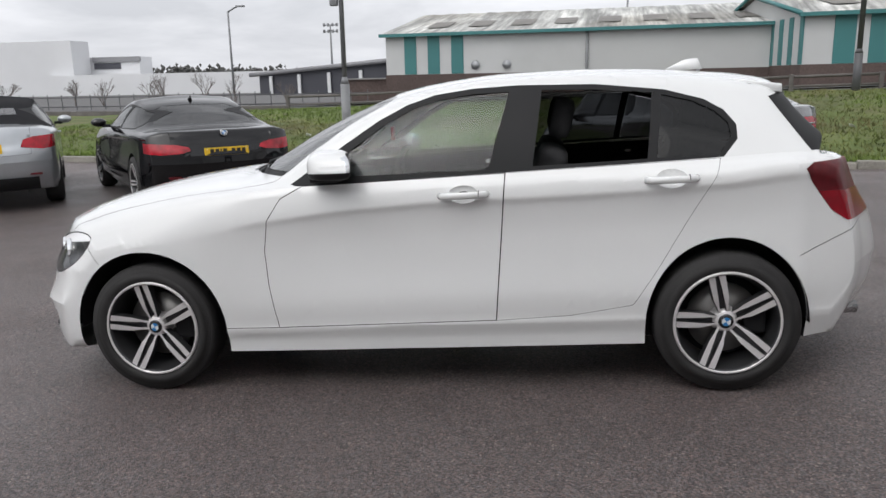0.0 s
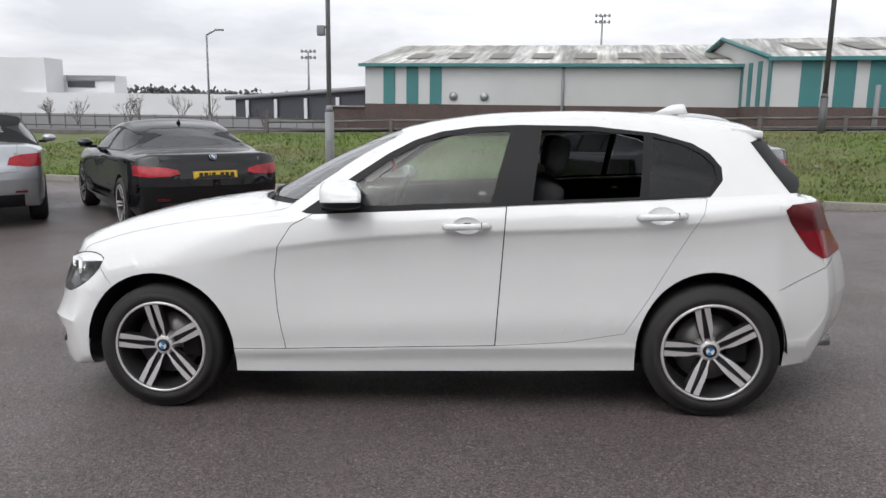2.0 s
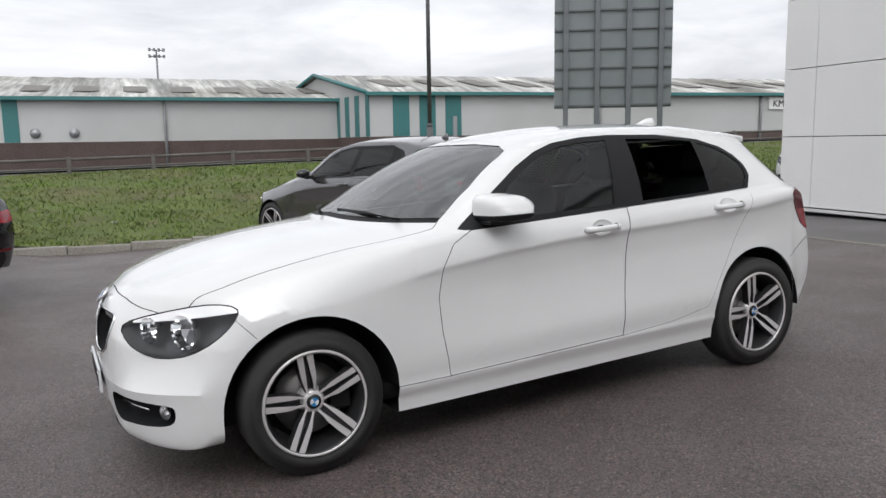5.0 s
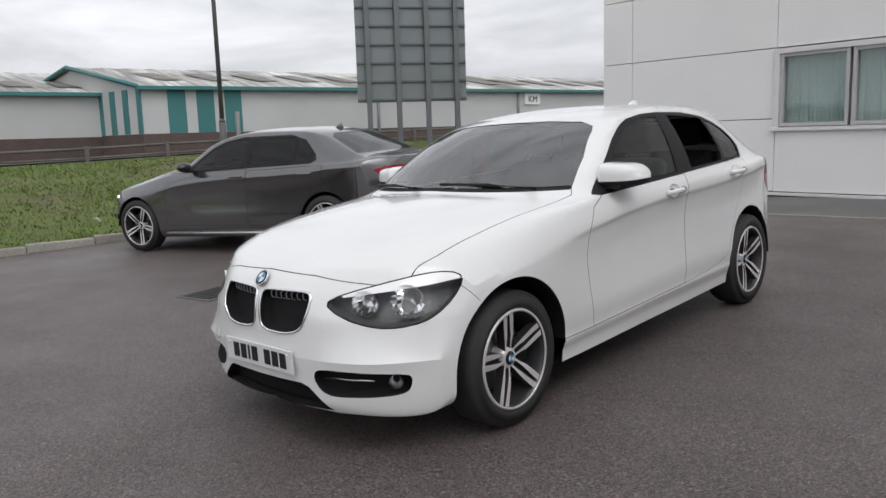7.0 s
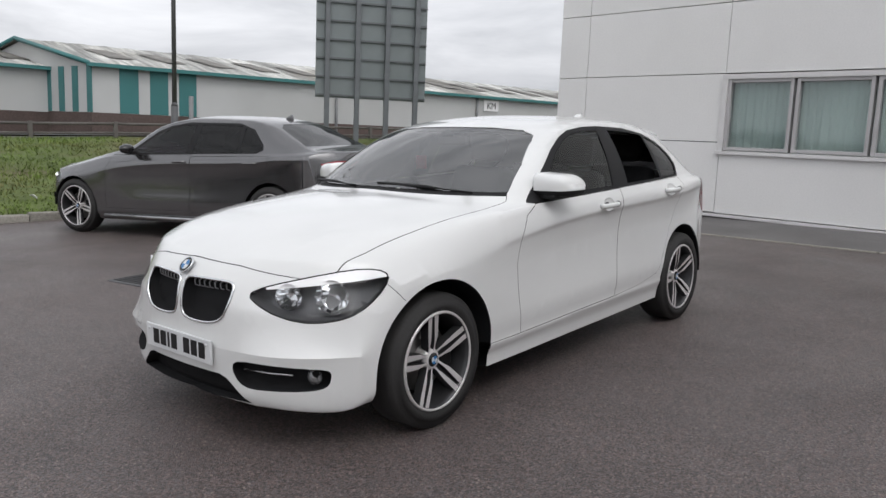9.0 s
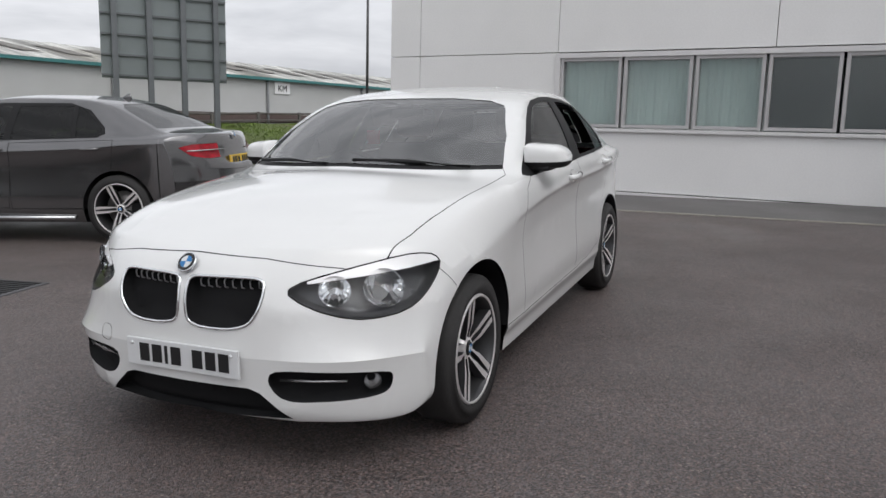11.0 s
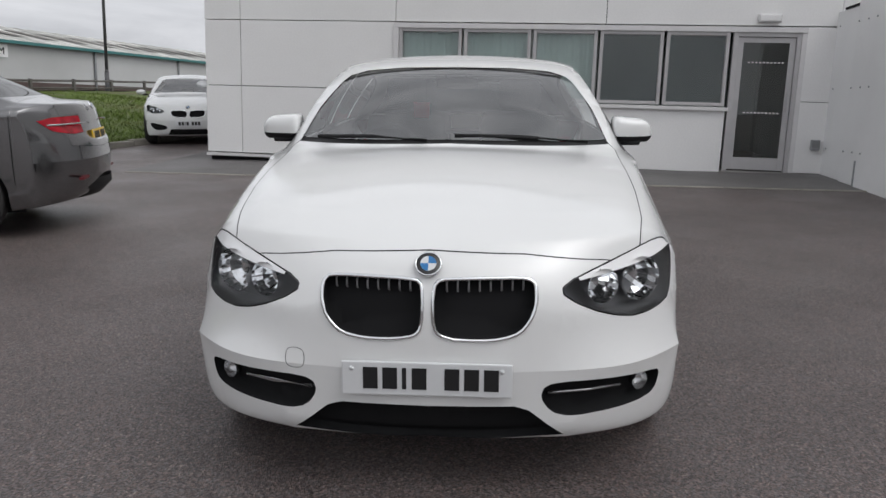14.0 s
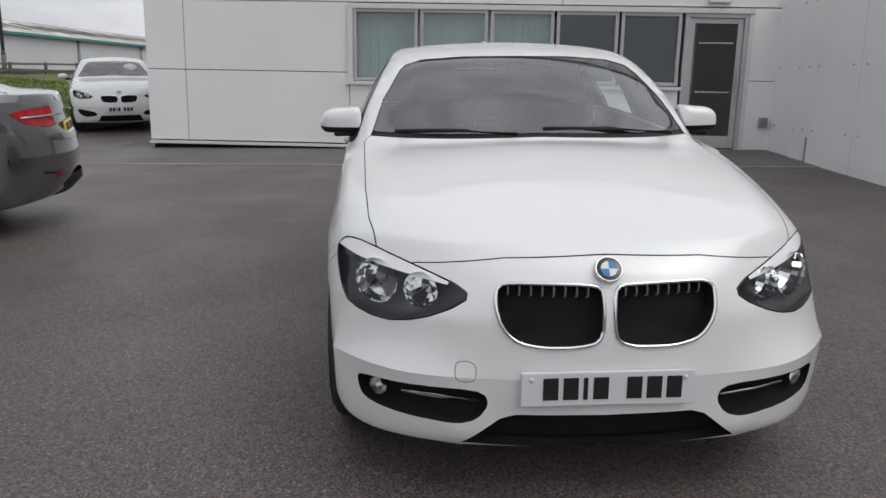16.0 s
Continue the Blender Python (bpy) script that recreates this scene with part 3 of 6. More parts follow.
# ---- distance ----
wh = thing("warehouse", Matrix(), "large white warehouse in the distance", "warehouse")
part("wall", boxed(-95, -54.2, 80, 83.5, -1, 6.5), FAR_WHITE, wh, smooth=False)
part("wall", boxed(-55.5, -48.2, 84, 87, -1, 4.7), FAR_WHITE, wh, smooth=False)
part("parapet", boxed(-54.1, -48.0, 83.8, 84, 4.1, 4.7), FAR_GREY, wh, smooth=False)
part("wall", boxed(-57, -26, 79, 90, -1, 2.6), FAR_WHITE, wh, smooth=False)
part("window", boxed(-54, -50.6, 83.9, 84.02, 3.3, 4.0), FAR_DARK, wh, smooth=False)
hall = thing("dark_hall", Matrix(), "long low dark grey hall with white columns", "hall")
bm = bmesh.new()
vs = [bm.verts.new(p) for p in ((-28, 70, -1), (-8, 60, -1), (-8, 90, -1), (-28, 90, -1), (-28, 70, 2.0), (-8, 60, 3.2), (-8, 90, 3.6), (-28, 90, 2.6))]
for f in ((0, 1, 5, 4), (1, 2, 6, 5), (2, 3, 7, 6), (3, 0, 4, 7), (4, 5, 6, 7)):
    bm.faces.new([vs[i] for i in f])
part("wall", bm, FAR_DARK, hall, smooth=False)
part("roof_edge", tubed((-29, 70.2, 2.1), (-7.5, 59.4, 3.35), 0.22, n=6), FAR_GREY, hall)
for k in range(6):
    f = 0.08 + 0.17 * k
    px, py = -28 + 20 * f, 70 - 10 * f - 0.2
    part("column", boxed(px - 0.15, px + 0.15, py - 0.2, py, 0.2, 1.9 + 0.6 * f), FAR_WHITE, hall, smooth=False)
low = thing("brick_wall", Matrix(), "low brown brick wall beside the road", "wall")
part("wall", boxed(-9.4, -6.9, 33.6, 34.2, 0.0, 1.45), BRICK, low, smooth=False)
part("coping", boxed(-9.4, -6.9, 33.5, 34.3, 1.45, 1.52), CONCRETE, low, smooth=False)


def floodlight_mast(x, y, h, label):
    t = thing("floodlight_mast", Matrix.Translation((x, y, 0)), label, "floodlight mast", "floodlight masts")
    part("mast", tubed((0, 0, 0), (0, 0, h), 0.16, 0.09, n=8), POLE, t)
    for r in range(2):
        part("crossbar", tubed((-0.8, 0, h - 0.7 * r), (0.8, 0, h - 0.7 * r), 0.05, n=6), POLE, t)
        for k in range(4):
            part("floodlight", boxed(-0.85 + 0.5 * k, -0.6 + 0.5 * k, -0.15, 0.1, h - 0.7 * r - 0.15, h - 0.7 * r + 0.2, bevel=0.03), POLE, t)


floodlight_mast(-24.5, 84, 7.6, "slim grey sports floodlight mast far off")
floodlight_mast(9.0, 88, 12.0, "slim grey sports floodlight mast behind the sheds")
t = lamp_post("lamp_post", -26.5, 60, 0.0, 7.3, "tall street lamp with two lanterns far off", slim=0.1, collar=0.5, thick=0.14, head=0.8)


def woods():
    """The wooded skyline: clumps of bare crowns on a low ridge."""
    rnd = random.Random(7)
    verts, faces = [], []
    for _ in range(2600):
        a = radians(rnd.uniform(-62, 82))
        d = rnd.uniform(180, 260)
        far = 4.6 + 1.5 * noise.noise(Vector((a * 5, 1, 0))) + 1.3 * noise.noise(Vector((a * 23, 4, 0))) + 0.8 * noise.noise(Vector((a * 70, 9, 0)))
        x, y, z = d * math.sin(a), d * math.cos(a), 0.4 + far * d / 220 * rnd.uniform(0.25, 1.0)
        for _ in range(9):
            px, py, pz, r = x + rnd.gauss(0, 1.0), y + rnd.gauss(0, 1.0), z + rnd.gauss(0, 0.5), rnd.uniform(0.25, 0.7)
            i = len(verts)
            for dx, dy, dz in ((1, 0, 0), (-1, 0, 0), (0, 1, 0), (0, -1, 0), (0, 0, 1), (0, 0, -1)):
                q = r * rnd.uniform(0.6, 1.3)
                verts.append((px + dx * q, py + dy * q, pz + dz * q))
            faces += [(i + p, i + q, i + t) for p, q, t in ((0, 2, 4), (2, 1, 4), (1, 3, 4), (3, 0, 4), (2, 0, 5), (1, 2, 5), (3, 1, 5), (0, 3, 5))]
    me = bpy.data.meshes.new("woods")
    me.from_pydata(verts, [], faces)
    me.materials.append(WOOD_FAR)
    tagged(new("woods", me), "dim wooded ridge on the skyline", "woods", kind="stuff")
    rows = [[(d * math.sin(radians(a)), d * math.cos(radians(a)), z) for a in range(-90, 100, 3)] for d, z in ((160, -2), (200, 2.5), (260, 4.0), (400, 4.5))]
    tagged(part("ridge", sheet(rows), WOOD_FAR), "low dark hills on the skyline", "hills", kind="structure")


woods()


def bare_tree(x, y, z, h, seed):
    """A leafless shrub-like tree: stems that fork into fine twigs."""
    rnd = random.Random(seed)
    t = thing("bare_tree", Matrix.Translation((x, y, z)), "leafless young tree with fine twigs", "tree", "bare trees")
    trunk, twigs = bmesh.new(), bmesh.new()

    def grow(a, d, length, r, level):
        b = a + d * length
        tube(trunk if level < 2 else twigs, a, b, r, r * 0.65, n=5 if level < 2 else 3, caps=False)
        if level < 4:
            for _ in range(rnd.randint(3, 4)):
                nd = (d + Vector((rnd.uniform(-0.75, 0.75), rnd.uniform(-0.75, 0.75), rnd.uniform(-0.1, 0.55)))).normalized()
                grow(a + (b - a) * rnd.uniform(0.55, 1.0), nd, length * rnd.uniform(0.5, 0.75), r * 0.55, level + 1)

    grow(Vector((0, 0, -0.2)), Vector((0, 0, 1)), h * 0.38, 0.06, 0)
    part("trunk", trunk, TWIG, t)
    part("crown", twigs, TWIG, t)


for i, (x, y, h) in enumerate(((-21, 36, 3.4), (-19, 38, 3.8), (-16.8, 37, 3.2), (-24, 36, 3.2), (-27, 38, 3.6), (-30, 36, 3.4), (-14.5, 39, 3.0), (-33, 38, 3.8), (-22.5, 40, 4.0))):
    bare_tree(x, y, -0.3, h * 0.85, 30 + i)
hedge = thing("site_fence", Matrix(), "dark palisade fence across the road", "fence")
for i in range(46):
    x = -44 + 0.8 * i
    part("pale", boxed(x, x + 0.035, 33.0 - 0.03 * i, 33.035 - 0.03 * i, 0.0, 1.0), POLE_DARK, hedge, smooth=False)
part("rail_bar", tubed((-44, 33.0, 0.85), (-7.2, 31.6, 0.85), 0.025, n=4), POLE_DARK, hedge)
part("rail_bar", tubed((-44, 33.0, 0.4), (-7.2, 31.6, 0.4), 0.03, n=4), POLE_DARK, hedge)
rnd = random.Random(21)
for s, n in ((-2.2, 2.2), (0.4, 1.3), (-6.1, 3.4), (3.1, 2.6), (5.3, 4.1)):
    x, y = kerb_xy(s, n)
    bm = bmesh.new()
    bmesh.ops.create_grid(bm, x_segments=4, y_segments=3, size=0.06)
    for v in bm.verts:
        v.co.z += rnd.uniform(0, 0.04)
        v.co.x *= 0.6
    bmesh.ops.solidify(bm, geom=bm.faces[:], thickness=0.003)
    ob = part("litter", bm, LITTER)
    ob.matrix_world = Matrix.Translation((x, y, verge(s, n) + 0.05)) @ pose(0, 0, 0, 20, 30, rnd.uniform(0, 180))
    tagged(ob, "scrap of white litter lying in the grass", "litter", "litter in the grass")

# ---- cars ----
WHITE_PAINT = material("white_car_paint", (0.76, 0.765, 0.76), 0.22, vary=0.012, scale=3, coat=0.9)
BLACK_CAR = material("black_car_paint", (0.004, 0.004, 0.005), 0.05, vary=0.05)
GREY_CAR = material("grey_car_paint", (0.175, 0.173, 0.177), 0.17, metal=0.85, vary=0.05, coat=0.9)
SILVER_CAR = material("silver_car_paint", (0.44, 0.46, 0.48), 0.30, metal=0.6, vary=0.05, coat=0.9)
GLOSS_BLACK = material("gloss_black_trim", (0.012, 0.012, 0.013), 0.18, vary=0.05, coat=0.4)
SURROUND = material("satin_black_trim", (0.014, 0.014, 0.015), 0.5, vary=0.08)
PLASTIC = material("black_plastic", (0.016, 0.016, 0.017), 0.55, vary=0.1, bump=0.1, bump_scale=300)
RUBBER = material("tyre_rubber", (0.022, 0.021, 0.021), 0.75, vary=0.15, scale=8, bump=0.2, bump_scale=90)
RIM_GREY = material("rim_grey", (0.06, 0.06, 0.063), 0.4, metal=0.6, vary=0.08)
RIM_FACE = material("machined_rim", (0.66, 0.64, 0.64), 0.3, metal=0.35, vary=0.06)
CHROME = material("chrome", (0.82, 0.83, 0.84), 0.08, metal=1.0, vary=0.0)
SATIN = material("satin_chrome", (0.5, 0.5, 0.51), 0.25, metal=0.9, vary=0.0)
DISC = material("brake_disc", (0.30, 0.29, 0.28), 0.4, metal=0.8, vary=0.1)
SCREEN = glass("windscreen_glass", (0.74, 0.79, 0.78), 2.25, 0.10)
SIDE_GLASS = glass("side_glass", (0.70, 0.79, 0.755), 1.55)
REAR_GLASS = glass("rear_glass", (0.03, 0.03, 0.032), 1.5)
SLOPED_GLASS = glass("sloping_rear_glass", (0.16, 0.165, 0.17), 2.1)
PRIVACY = glass("dark_privacy_glass", (0.10, 0.105, 0.11), 1.5)
LENS = glass("clear_lens", (0.92, 0.93, 0.94), 1.4)
RED_LENS = material("red_lens", (0.33, 0.004, 0.014), 0.16, vary=0.45, scale=12)
RED_DEEP = material("deep_red_lens", (0.23, 0.003, 0.011), 0.22, vary=0.35, scale=14, coat=0.25)
RED_DARK = material("dark_red_lens", (0.10, 0.003, 0.007), 0.35, vary=0.3, scale=25)
WHITE_PLATE = material("white_plate", (0.68, 0.69, 0.70), 0.35, vary=0.02)
YELLOW_PLATE = material("yellow_plate", (0.72, 0.46, 0.02), 0.35, vary=0.02)
HOUSING = material("lamp_housing", (0.15, 0.15, 0.155), 0.35, metal=0.2, vary=0.1)
BROW = material("satin_brow", (0.90, 0.90, 0.905), 0.25, metal=0.1, vary=0.0)
REFLECTOR = material("lamp_reflector", (0.90, 0.905, 0.91), 0.07, metal=1.0, vary=0.1, scale=40)
SLAT = material("grille_slat", (0.30, 0.30, 0.31), 0.3, metal=0.3, vary=0.0)
SEAM_GREY = material("shaded_joint", (0.25, 0.25, 0.25), 0.5, vary=0.0)
INK = material("plate_ink", (0.01, 0.01, 0.011), 0.5, vary=0.0)
CLOTH = material("dark_seat_cloth", (0.040, 0.040, 0.042), 0.9, vary=0.15, scale=20, bump=0.2)
CABIN = material("cabin_trim", (0.020, 0.020, 0.021), 0.7, vary=0.12, scale=10)
HEADLINER = material("headliner", (0.26, 0.26, 0.255), 0.95, vary=0.05)
SOFT_TOP = material("black_soft_top", (0.016, 0.016, 0.018), 0.95, vary=0.1, scale=10)
BADGE_BLUE = material("badge_blue", (0.02, 0.17, 0.42), 0.3, vary=0.0)
RED_TAG = material("red_tag", (0.5, 0.02, 0.04), 0.5, vary=0.0)
for m in (SURROUND, PLASTIC, DARK, CABIN, CLOTH, SOFT_TOP):
    m.node_tree.nodes["Principled BSDF"].inputs["Specular IOR Level"].default_value = 0.2


def curve(*pairs):
    """A smooth curve through pairs of x and value that never overshoots (monotone cubic)."""
    x, v = np.array(pairs, float).T
    h, d = np.diff(x), np.diff(v) / np.diff(x)
    m = np.r_[d[0], [0 if a * b <= 0 else 2 * a * b / (a + b) for a, b in zip(d, d[1:])], d[-1]]

    def at(q):
        q = min(max(q, x[0]), x[-1])
        i = min(int(np.searchsorted(x, q, side="right")) - 1, len(h) - 1)
        t = (q - x[i]) / h[i]
        return (1 + 2 * t) * (1 - t) ** 2 * v[i] + t * (1 - t) ** 2 * h[i] * m[i] + t * t * (3 - 2 * t) * v[i + 1] + t * t * (t - 1) * h[i] * m[i + 1]

    return at


# the shoulder line of the side panels: its share of the side's height, and how deep it is pressed
CREASE = curve((-1.3, 0.79), (-1.05, 0.80), (-0.7, 0.826), (-0.34, 0.853), (0.14, 0.866), (0.9, 0.862), (1.3, 0.874), (1.66, 0.90), (2.0, 0.91))
RELIEF = curve((-1.35, 0.0), (-1.15, 0.08), (-0.8, 0.6), (-0.3, 1.0), (1.2, 1.0), (1.7, 0.7), (1.9, 0.2))


LIP = curve((0, 0.0), (0.35, 0.10), (0.7, 0.35), (0.92, 0.80), (1, 1.0))


def shell(c):
    """Half of a car's skin (y < 0), lofted from nose (-x) to tail through rings that bow backwards towards the sides."""
    n0, n1 = c["nose"], c["tail"]
    count = c.get("rings", 150)
    stations = []
    for i in range(count + 1):
        t = i / count
        stations.append(n0 + (n1 - n0) * (t + 0.115 * math.sin(2 * math.pi * t) * -1))
    rows = []
    for s in stations:
        bow = c["bow"](s)
        kf = min(1.0, max(0.0, (s - n0) / c["round_front"])) ** 0.5
        kr = min(1.0, max(0.0, (n1 - s) / c["round_rear"])) ** 0.5
        k = kf * kr
        zn = c["nose_z"] if s < 0 else c["tail_z"]
        xs_ = s + bow
        kb = min(1.0, max(0.0, (s - n0) / c.get("round_lip", 0.07))) ** 0.5 * kr
        squeeze = lambda z: zn + (z - zn) * (k if z > zn else kb)  # noqa: E731
        yw, ys_, yb = c["yw"](xs_), c["ys"](xs_), c["yb"](xs_)
        zs_, zb_ = squeeze(c["zs"](xs_)), squeeze(c["zb"](xs_))
        yr = c["yr"](s + bow * 0.6)
        zt = c["zt"](s)
        zr = min(squeeze(c["zr"](s + bow * 0.6)), zt - 0.004 * k)
        zr = max(zr, zs_ + 0.002 * k) if zr < zs_ else zr
        zbc = c["zbc"](s)
        tc, am = c.get("crease", CREASE)(xs_), c.get("relief", RELIEF)(xs_)
        side = curve((0, yb), (0.085, yw - 0.040), (0.150, yw - 0.020), (0.178, yw - 0.021), (0.28, yw - 0.012), (0.46, yw - 0.003 - 0.021 * am), (tc - 0.20, yw - 0.004 - 0.028 * am), (tc - 0.10, yw - 0.007 - 0.019 * am), (tc - 0.03, yw - 0.011 - 0.006 * am), (tc, yw - 0.013 + 0.006 * am), (tc + 0.05, yw - 0.021 + 0.009 * am), (1, ys_))
        side = [(side(f), f) for f in (0, 0.03, 0.06, 0.085, 0.115, 0.150, 0.164, 0.178, 0.22, 0.28, 0.34, 0.40, 0.46, 0.52, tc - 0.20, tc - 0.15, tc - 0.10, tc - 0.07, tc - 0.045, tc - 0.028, tc - 0.012, tc, tc + 0.012, tc + 0.05, tc + 0.05 + (0.95 - tc) * 0.33, tc + 0.05 + (0.95 - tc) * 0.67, 1.0)]
        # the corners of nose and tail close to a rounded end
        ref = yw - 0.012
        side = [(ref + (y - ref) * (0.15 + 0.85 * (kb if f < 0.5 else k)), f) for y, f in side]
        yb, ys_ = side[0][0], side[-1][0]
        pts = [(yb * f, zbc + (zb_ - zbc) * LIP(f)) for f in (0.0, 0.08, 0.16, 0.24, 0.32, 0.40, 0.48, 0.56, 0.64, 0.72, 0.79, 0.85, 0.90, 0.95)]
        pts += [(y, zb_ + (zs_ - zb_) * f) for y, f in side]
        for j in range(1, 10):
            f = j / 9
            pts.append((ys_ + (yr - ys_) * f + 0.022 * math.sin(math.pi * f) * c["gh"](s), zs_ + (zr - zs_) * f))
        for j in range(1, 13):
            f = j / 12
            a = f * math.pi / 2
            crown = math.sin(a) ** c["crown"](s)
            pts.append((yr * (1 - f), zr + (zt - zr) * crown))
        rows.append([(s + bow * (min(1.25, abs(y) / 0.85)) ** 3.0, -y, z) for y, z in pts])
    bm = sheet(rows)
    bmesh.ops.recalc_face_normals(bm, faces=bm.faces[:])
    if sum(f.normal.y for f in bm.faces if f.calc_center_median().y < -0.6) > 0:
        bmesh.ops.reverse_faces(bm, faces=bm.faces[:])
    return bm


def cut(bm, polygon, across, up, keep):
    """Cuts the outline of a convex polygon (in the directions across and up) into the faces that keep() picks; returns the faces inside."""
    across, up = Vector(across).normalized(), Vector(up)
    area = sum(a[0] * b[1] - b[0] * a[1] for a, b in zip(polygon, polygon[1:] + polygon[:1]))
    pts = polygon if area > 0 else polygon[::-1]
    inside = [f for f in bm.faces if keep(f.calc_center_median())]
    for a, b in zip(pts, pts[1:] + pts[:1]):
        co = across * a[0] + up * a[1]
        no = (across * (b[1] - a[1]) - up * (b[0] - a[0])).normalized()
        geom = list({e for f in inside for e in f.edges}) + list({v for f in inside for v in f.verts}) + inside
        r = bmesh.ops.bisect_plane(bm, geom=geom, dist=1e-5, plane_co=co, plane_no=no)
        faces = {g for g in r["geom"] if isinstance(g, bmesh.types.BMFace)}
        inside = [f for f in faces if (f.calc_center_median() - co).dot(no) < 0]
    return inside


def take(bm, faces, remove=True):
    """Those faces as a mesh of their own."""
    out = bmesh.new()
    vs = {}
    for f in faces:
        ring = []
        for v in f.verts:
            if v not in vs:
                vs[v] = out.verts.new(v.co)
            ring.append(vs[v])
        out.faces.new(ring)
    if remove:
        bmesh.ops.delete(bm, geom=list(faces), context="FACES")
    return out


def flipped(bm):
    """The mirror image, for the car's other side."""
    out = bm.copy()
    for v in out.verts:
        v.co.y = -v.co.y
    bmesh.ops.reverse_faces(out, faces=out.faces[:])
    return out


def whole(bm):
    """A half and its mirror image, joined along the middle."""
    other = flipped(bm)
    me = bpy.data.meshes.new("join")
    other.to_mesh(me)
    other.free()
    bm.from_mesh(me)
    bpy.data.meshes.remove(me)
    bmesh.ops.remove_doubles(bm, verts=[v for v in bm.verts if abs(v.co.y) < 0.002], dist=0.003)
    return bm


def gap(bm, width=0.0025):
    """Draws a panel's rim in, so that a dark joint shows round it."""
    r = bmesh.ops.inset_region(bm, faces=bm.faces[:], thickness=width, use_even_offset=True, use_boundary=True)
    bmesh.ops.delete(bm, geom=r["faces"], context="FACES")
    bmesh.ops.delete(bm, geom=[v for v in bm.verts if not v.link_faces], context="VERTS")
    return bm


def inset(polygon, w):
    """The same convex outline, drawn in by w."""
    area = sum(a[0] * b[1] - b[0] * a[1] for a, b in zip(polygon, polygon[1:] + polygon[:1]))
    pts = [Vector(p) for p in (polygon if area > 0 else polygon[::-1])]
    lines = []
    for a, b in zip(pts, pts[1:] + pts[:1]):
        d = (b - a).normalized()
        lines.append((a + Vector((-d.y, d.x)) * w, d))
    out = []
    for (p, d), (q, e) in zip(lines, lines[1:] + lines[:1]):
        den = d.x * e.y - d.y * e.x
        r = q - p
        t = (r.x * e.y - r.y * e.x) / den if abs(den) > 1e-6 else 0
        out.append(tuple(p + d * t) if abs(den) > 1e-6 else tuple(q))
    return out


def inner_wing(parent, pts, y):
    """The dark wall that closes a wheel well on the inside."""
    for side in (-1, 1):
        bm = bmesh.new()
        bm.faces.new([bm.verts.new((px, side * y, max(pz, 0.16))) for px, pz in pts])
        part("inner_wing", bm, PLASTIC, parent, smooth=False)


def within(polygon, x, z):
    """Whether a place lies inside a convex outline that runs counter-clockwise."""
    return all((b[0] - a[0]) * (z - a[1]) - (b[1] - a[1]) * (x - a[0]) > 0 for a, b in zip(polygon, polygon[1:] + polygon[:1]))


def panel(bm, polygon, across, up, keep, width=0.005, sink=0.006):
    """Cuts a panel out of the skin: the panel, and the sunken dark joint round it."""
    ring = take(bm, cut(bm, polygon, across, up, keep))
    inner = take(ring, cut(ring, inset(polygon, width), across, up, lambda p: True))
    return inner, shifted(ring, -sink)


def sunk(bm, way, keep_front=False):
    """Pushes a patch back into the body, with walls round it."""
    first = bm.faces[:]
    r = bmesh.ops.extrude_face_region(bm, geom=first)
    bmesh.ops.delete(bm, geom=[f for f in first if f.is_valid], context="FACES_ONLY")
    moved = [g for g in r["geom"] if isinstance(g, bmesh.types.BMVert)]
    bmesh.ops.translate(bm, vec=Vector(way), verts=moved)
    return bm


def shifted(bm, amount):
    bm.normal_update()
    for v in bm.verts:
        v.co += v.normal * amount
    return bm


def along(points, r, n=8, closed=False):
    """A round bar through points."""
    bm = bmesh.new()
    pts = [Vector(p) for p in points]
    rings = []
    count = len(pts)
    for i, p in enumerate(pts):
        d = (pts[(i + 1) % count] - pts[i - 1]) if closed else pts[min(i + 1, count - 1)] - pts[max(i - 1, 0)]
        q = d.to_track_quat("Z", "Y").to_matrix()
        rings.append([bm.verts.new(p + q @ Vector((r * math.cos(2 * math.pi * k / n), r * math.sin(2 * math.pi * k / n), 0))) for k in range(n)])
    for i in range(count if closed else count - 1):
        a, b = rings[i], rings[(i + 1) % count]
        off = min(range(n), key=lambda o: (a[0].co - b[o].co).length)
        for k in range(n):
            bm.faces.new((a[k], a[(k + 1) % n], b[(k + 1 + off) % n], b[(k + off) % n]))
    if not closed:
        bm.faces.new(rings[0][::-1])
        bm.faces.new(rings[-1])
    return bm


def revolve(profile, n=56):
    """A wheel-like solid about the y axis from pairs of radius and y."""
    rows = [[(r * math.cos(2 * math.pi * i / n), y, r * math.sin(2 * math.pi * i / n)) for r, y in profile] for i in range(n)]
    bm = sheet(rows + [rows[0]])
    bmesh.ops.remove_doubles(bm, verts=bm.verts[:], dist=1e-5)
    bmesh.ops.recalc_face_normals(bm, faces=bm.faces[:])
    return bm


WHEEL_DATA = {}


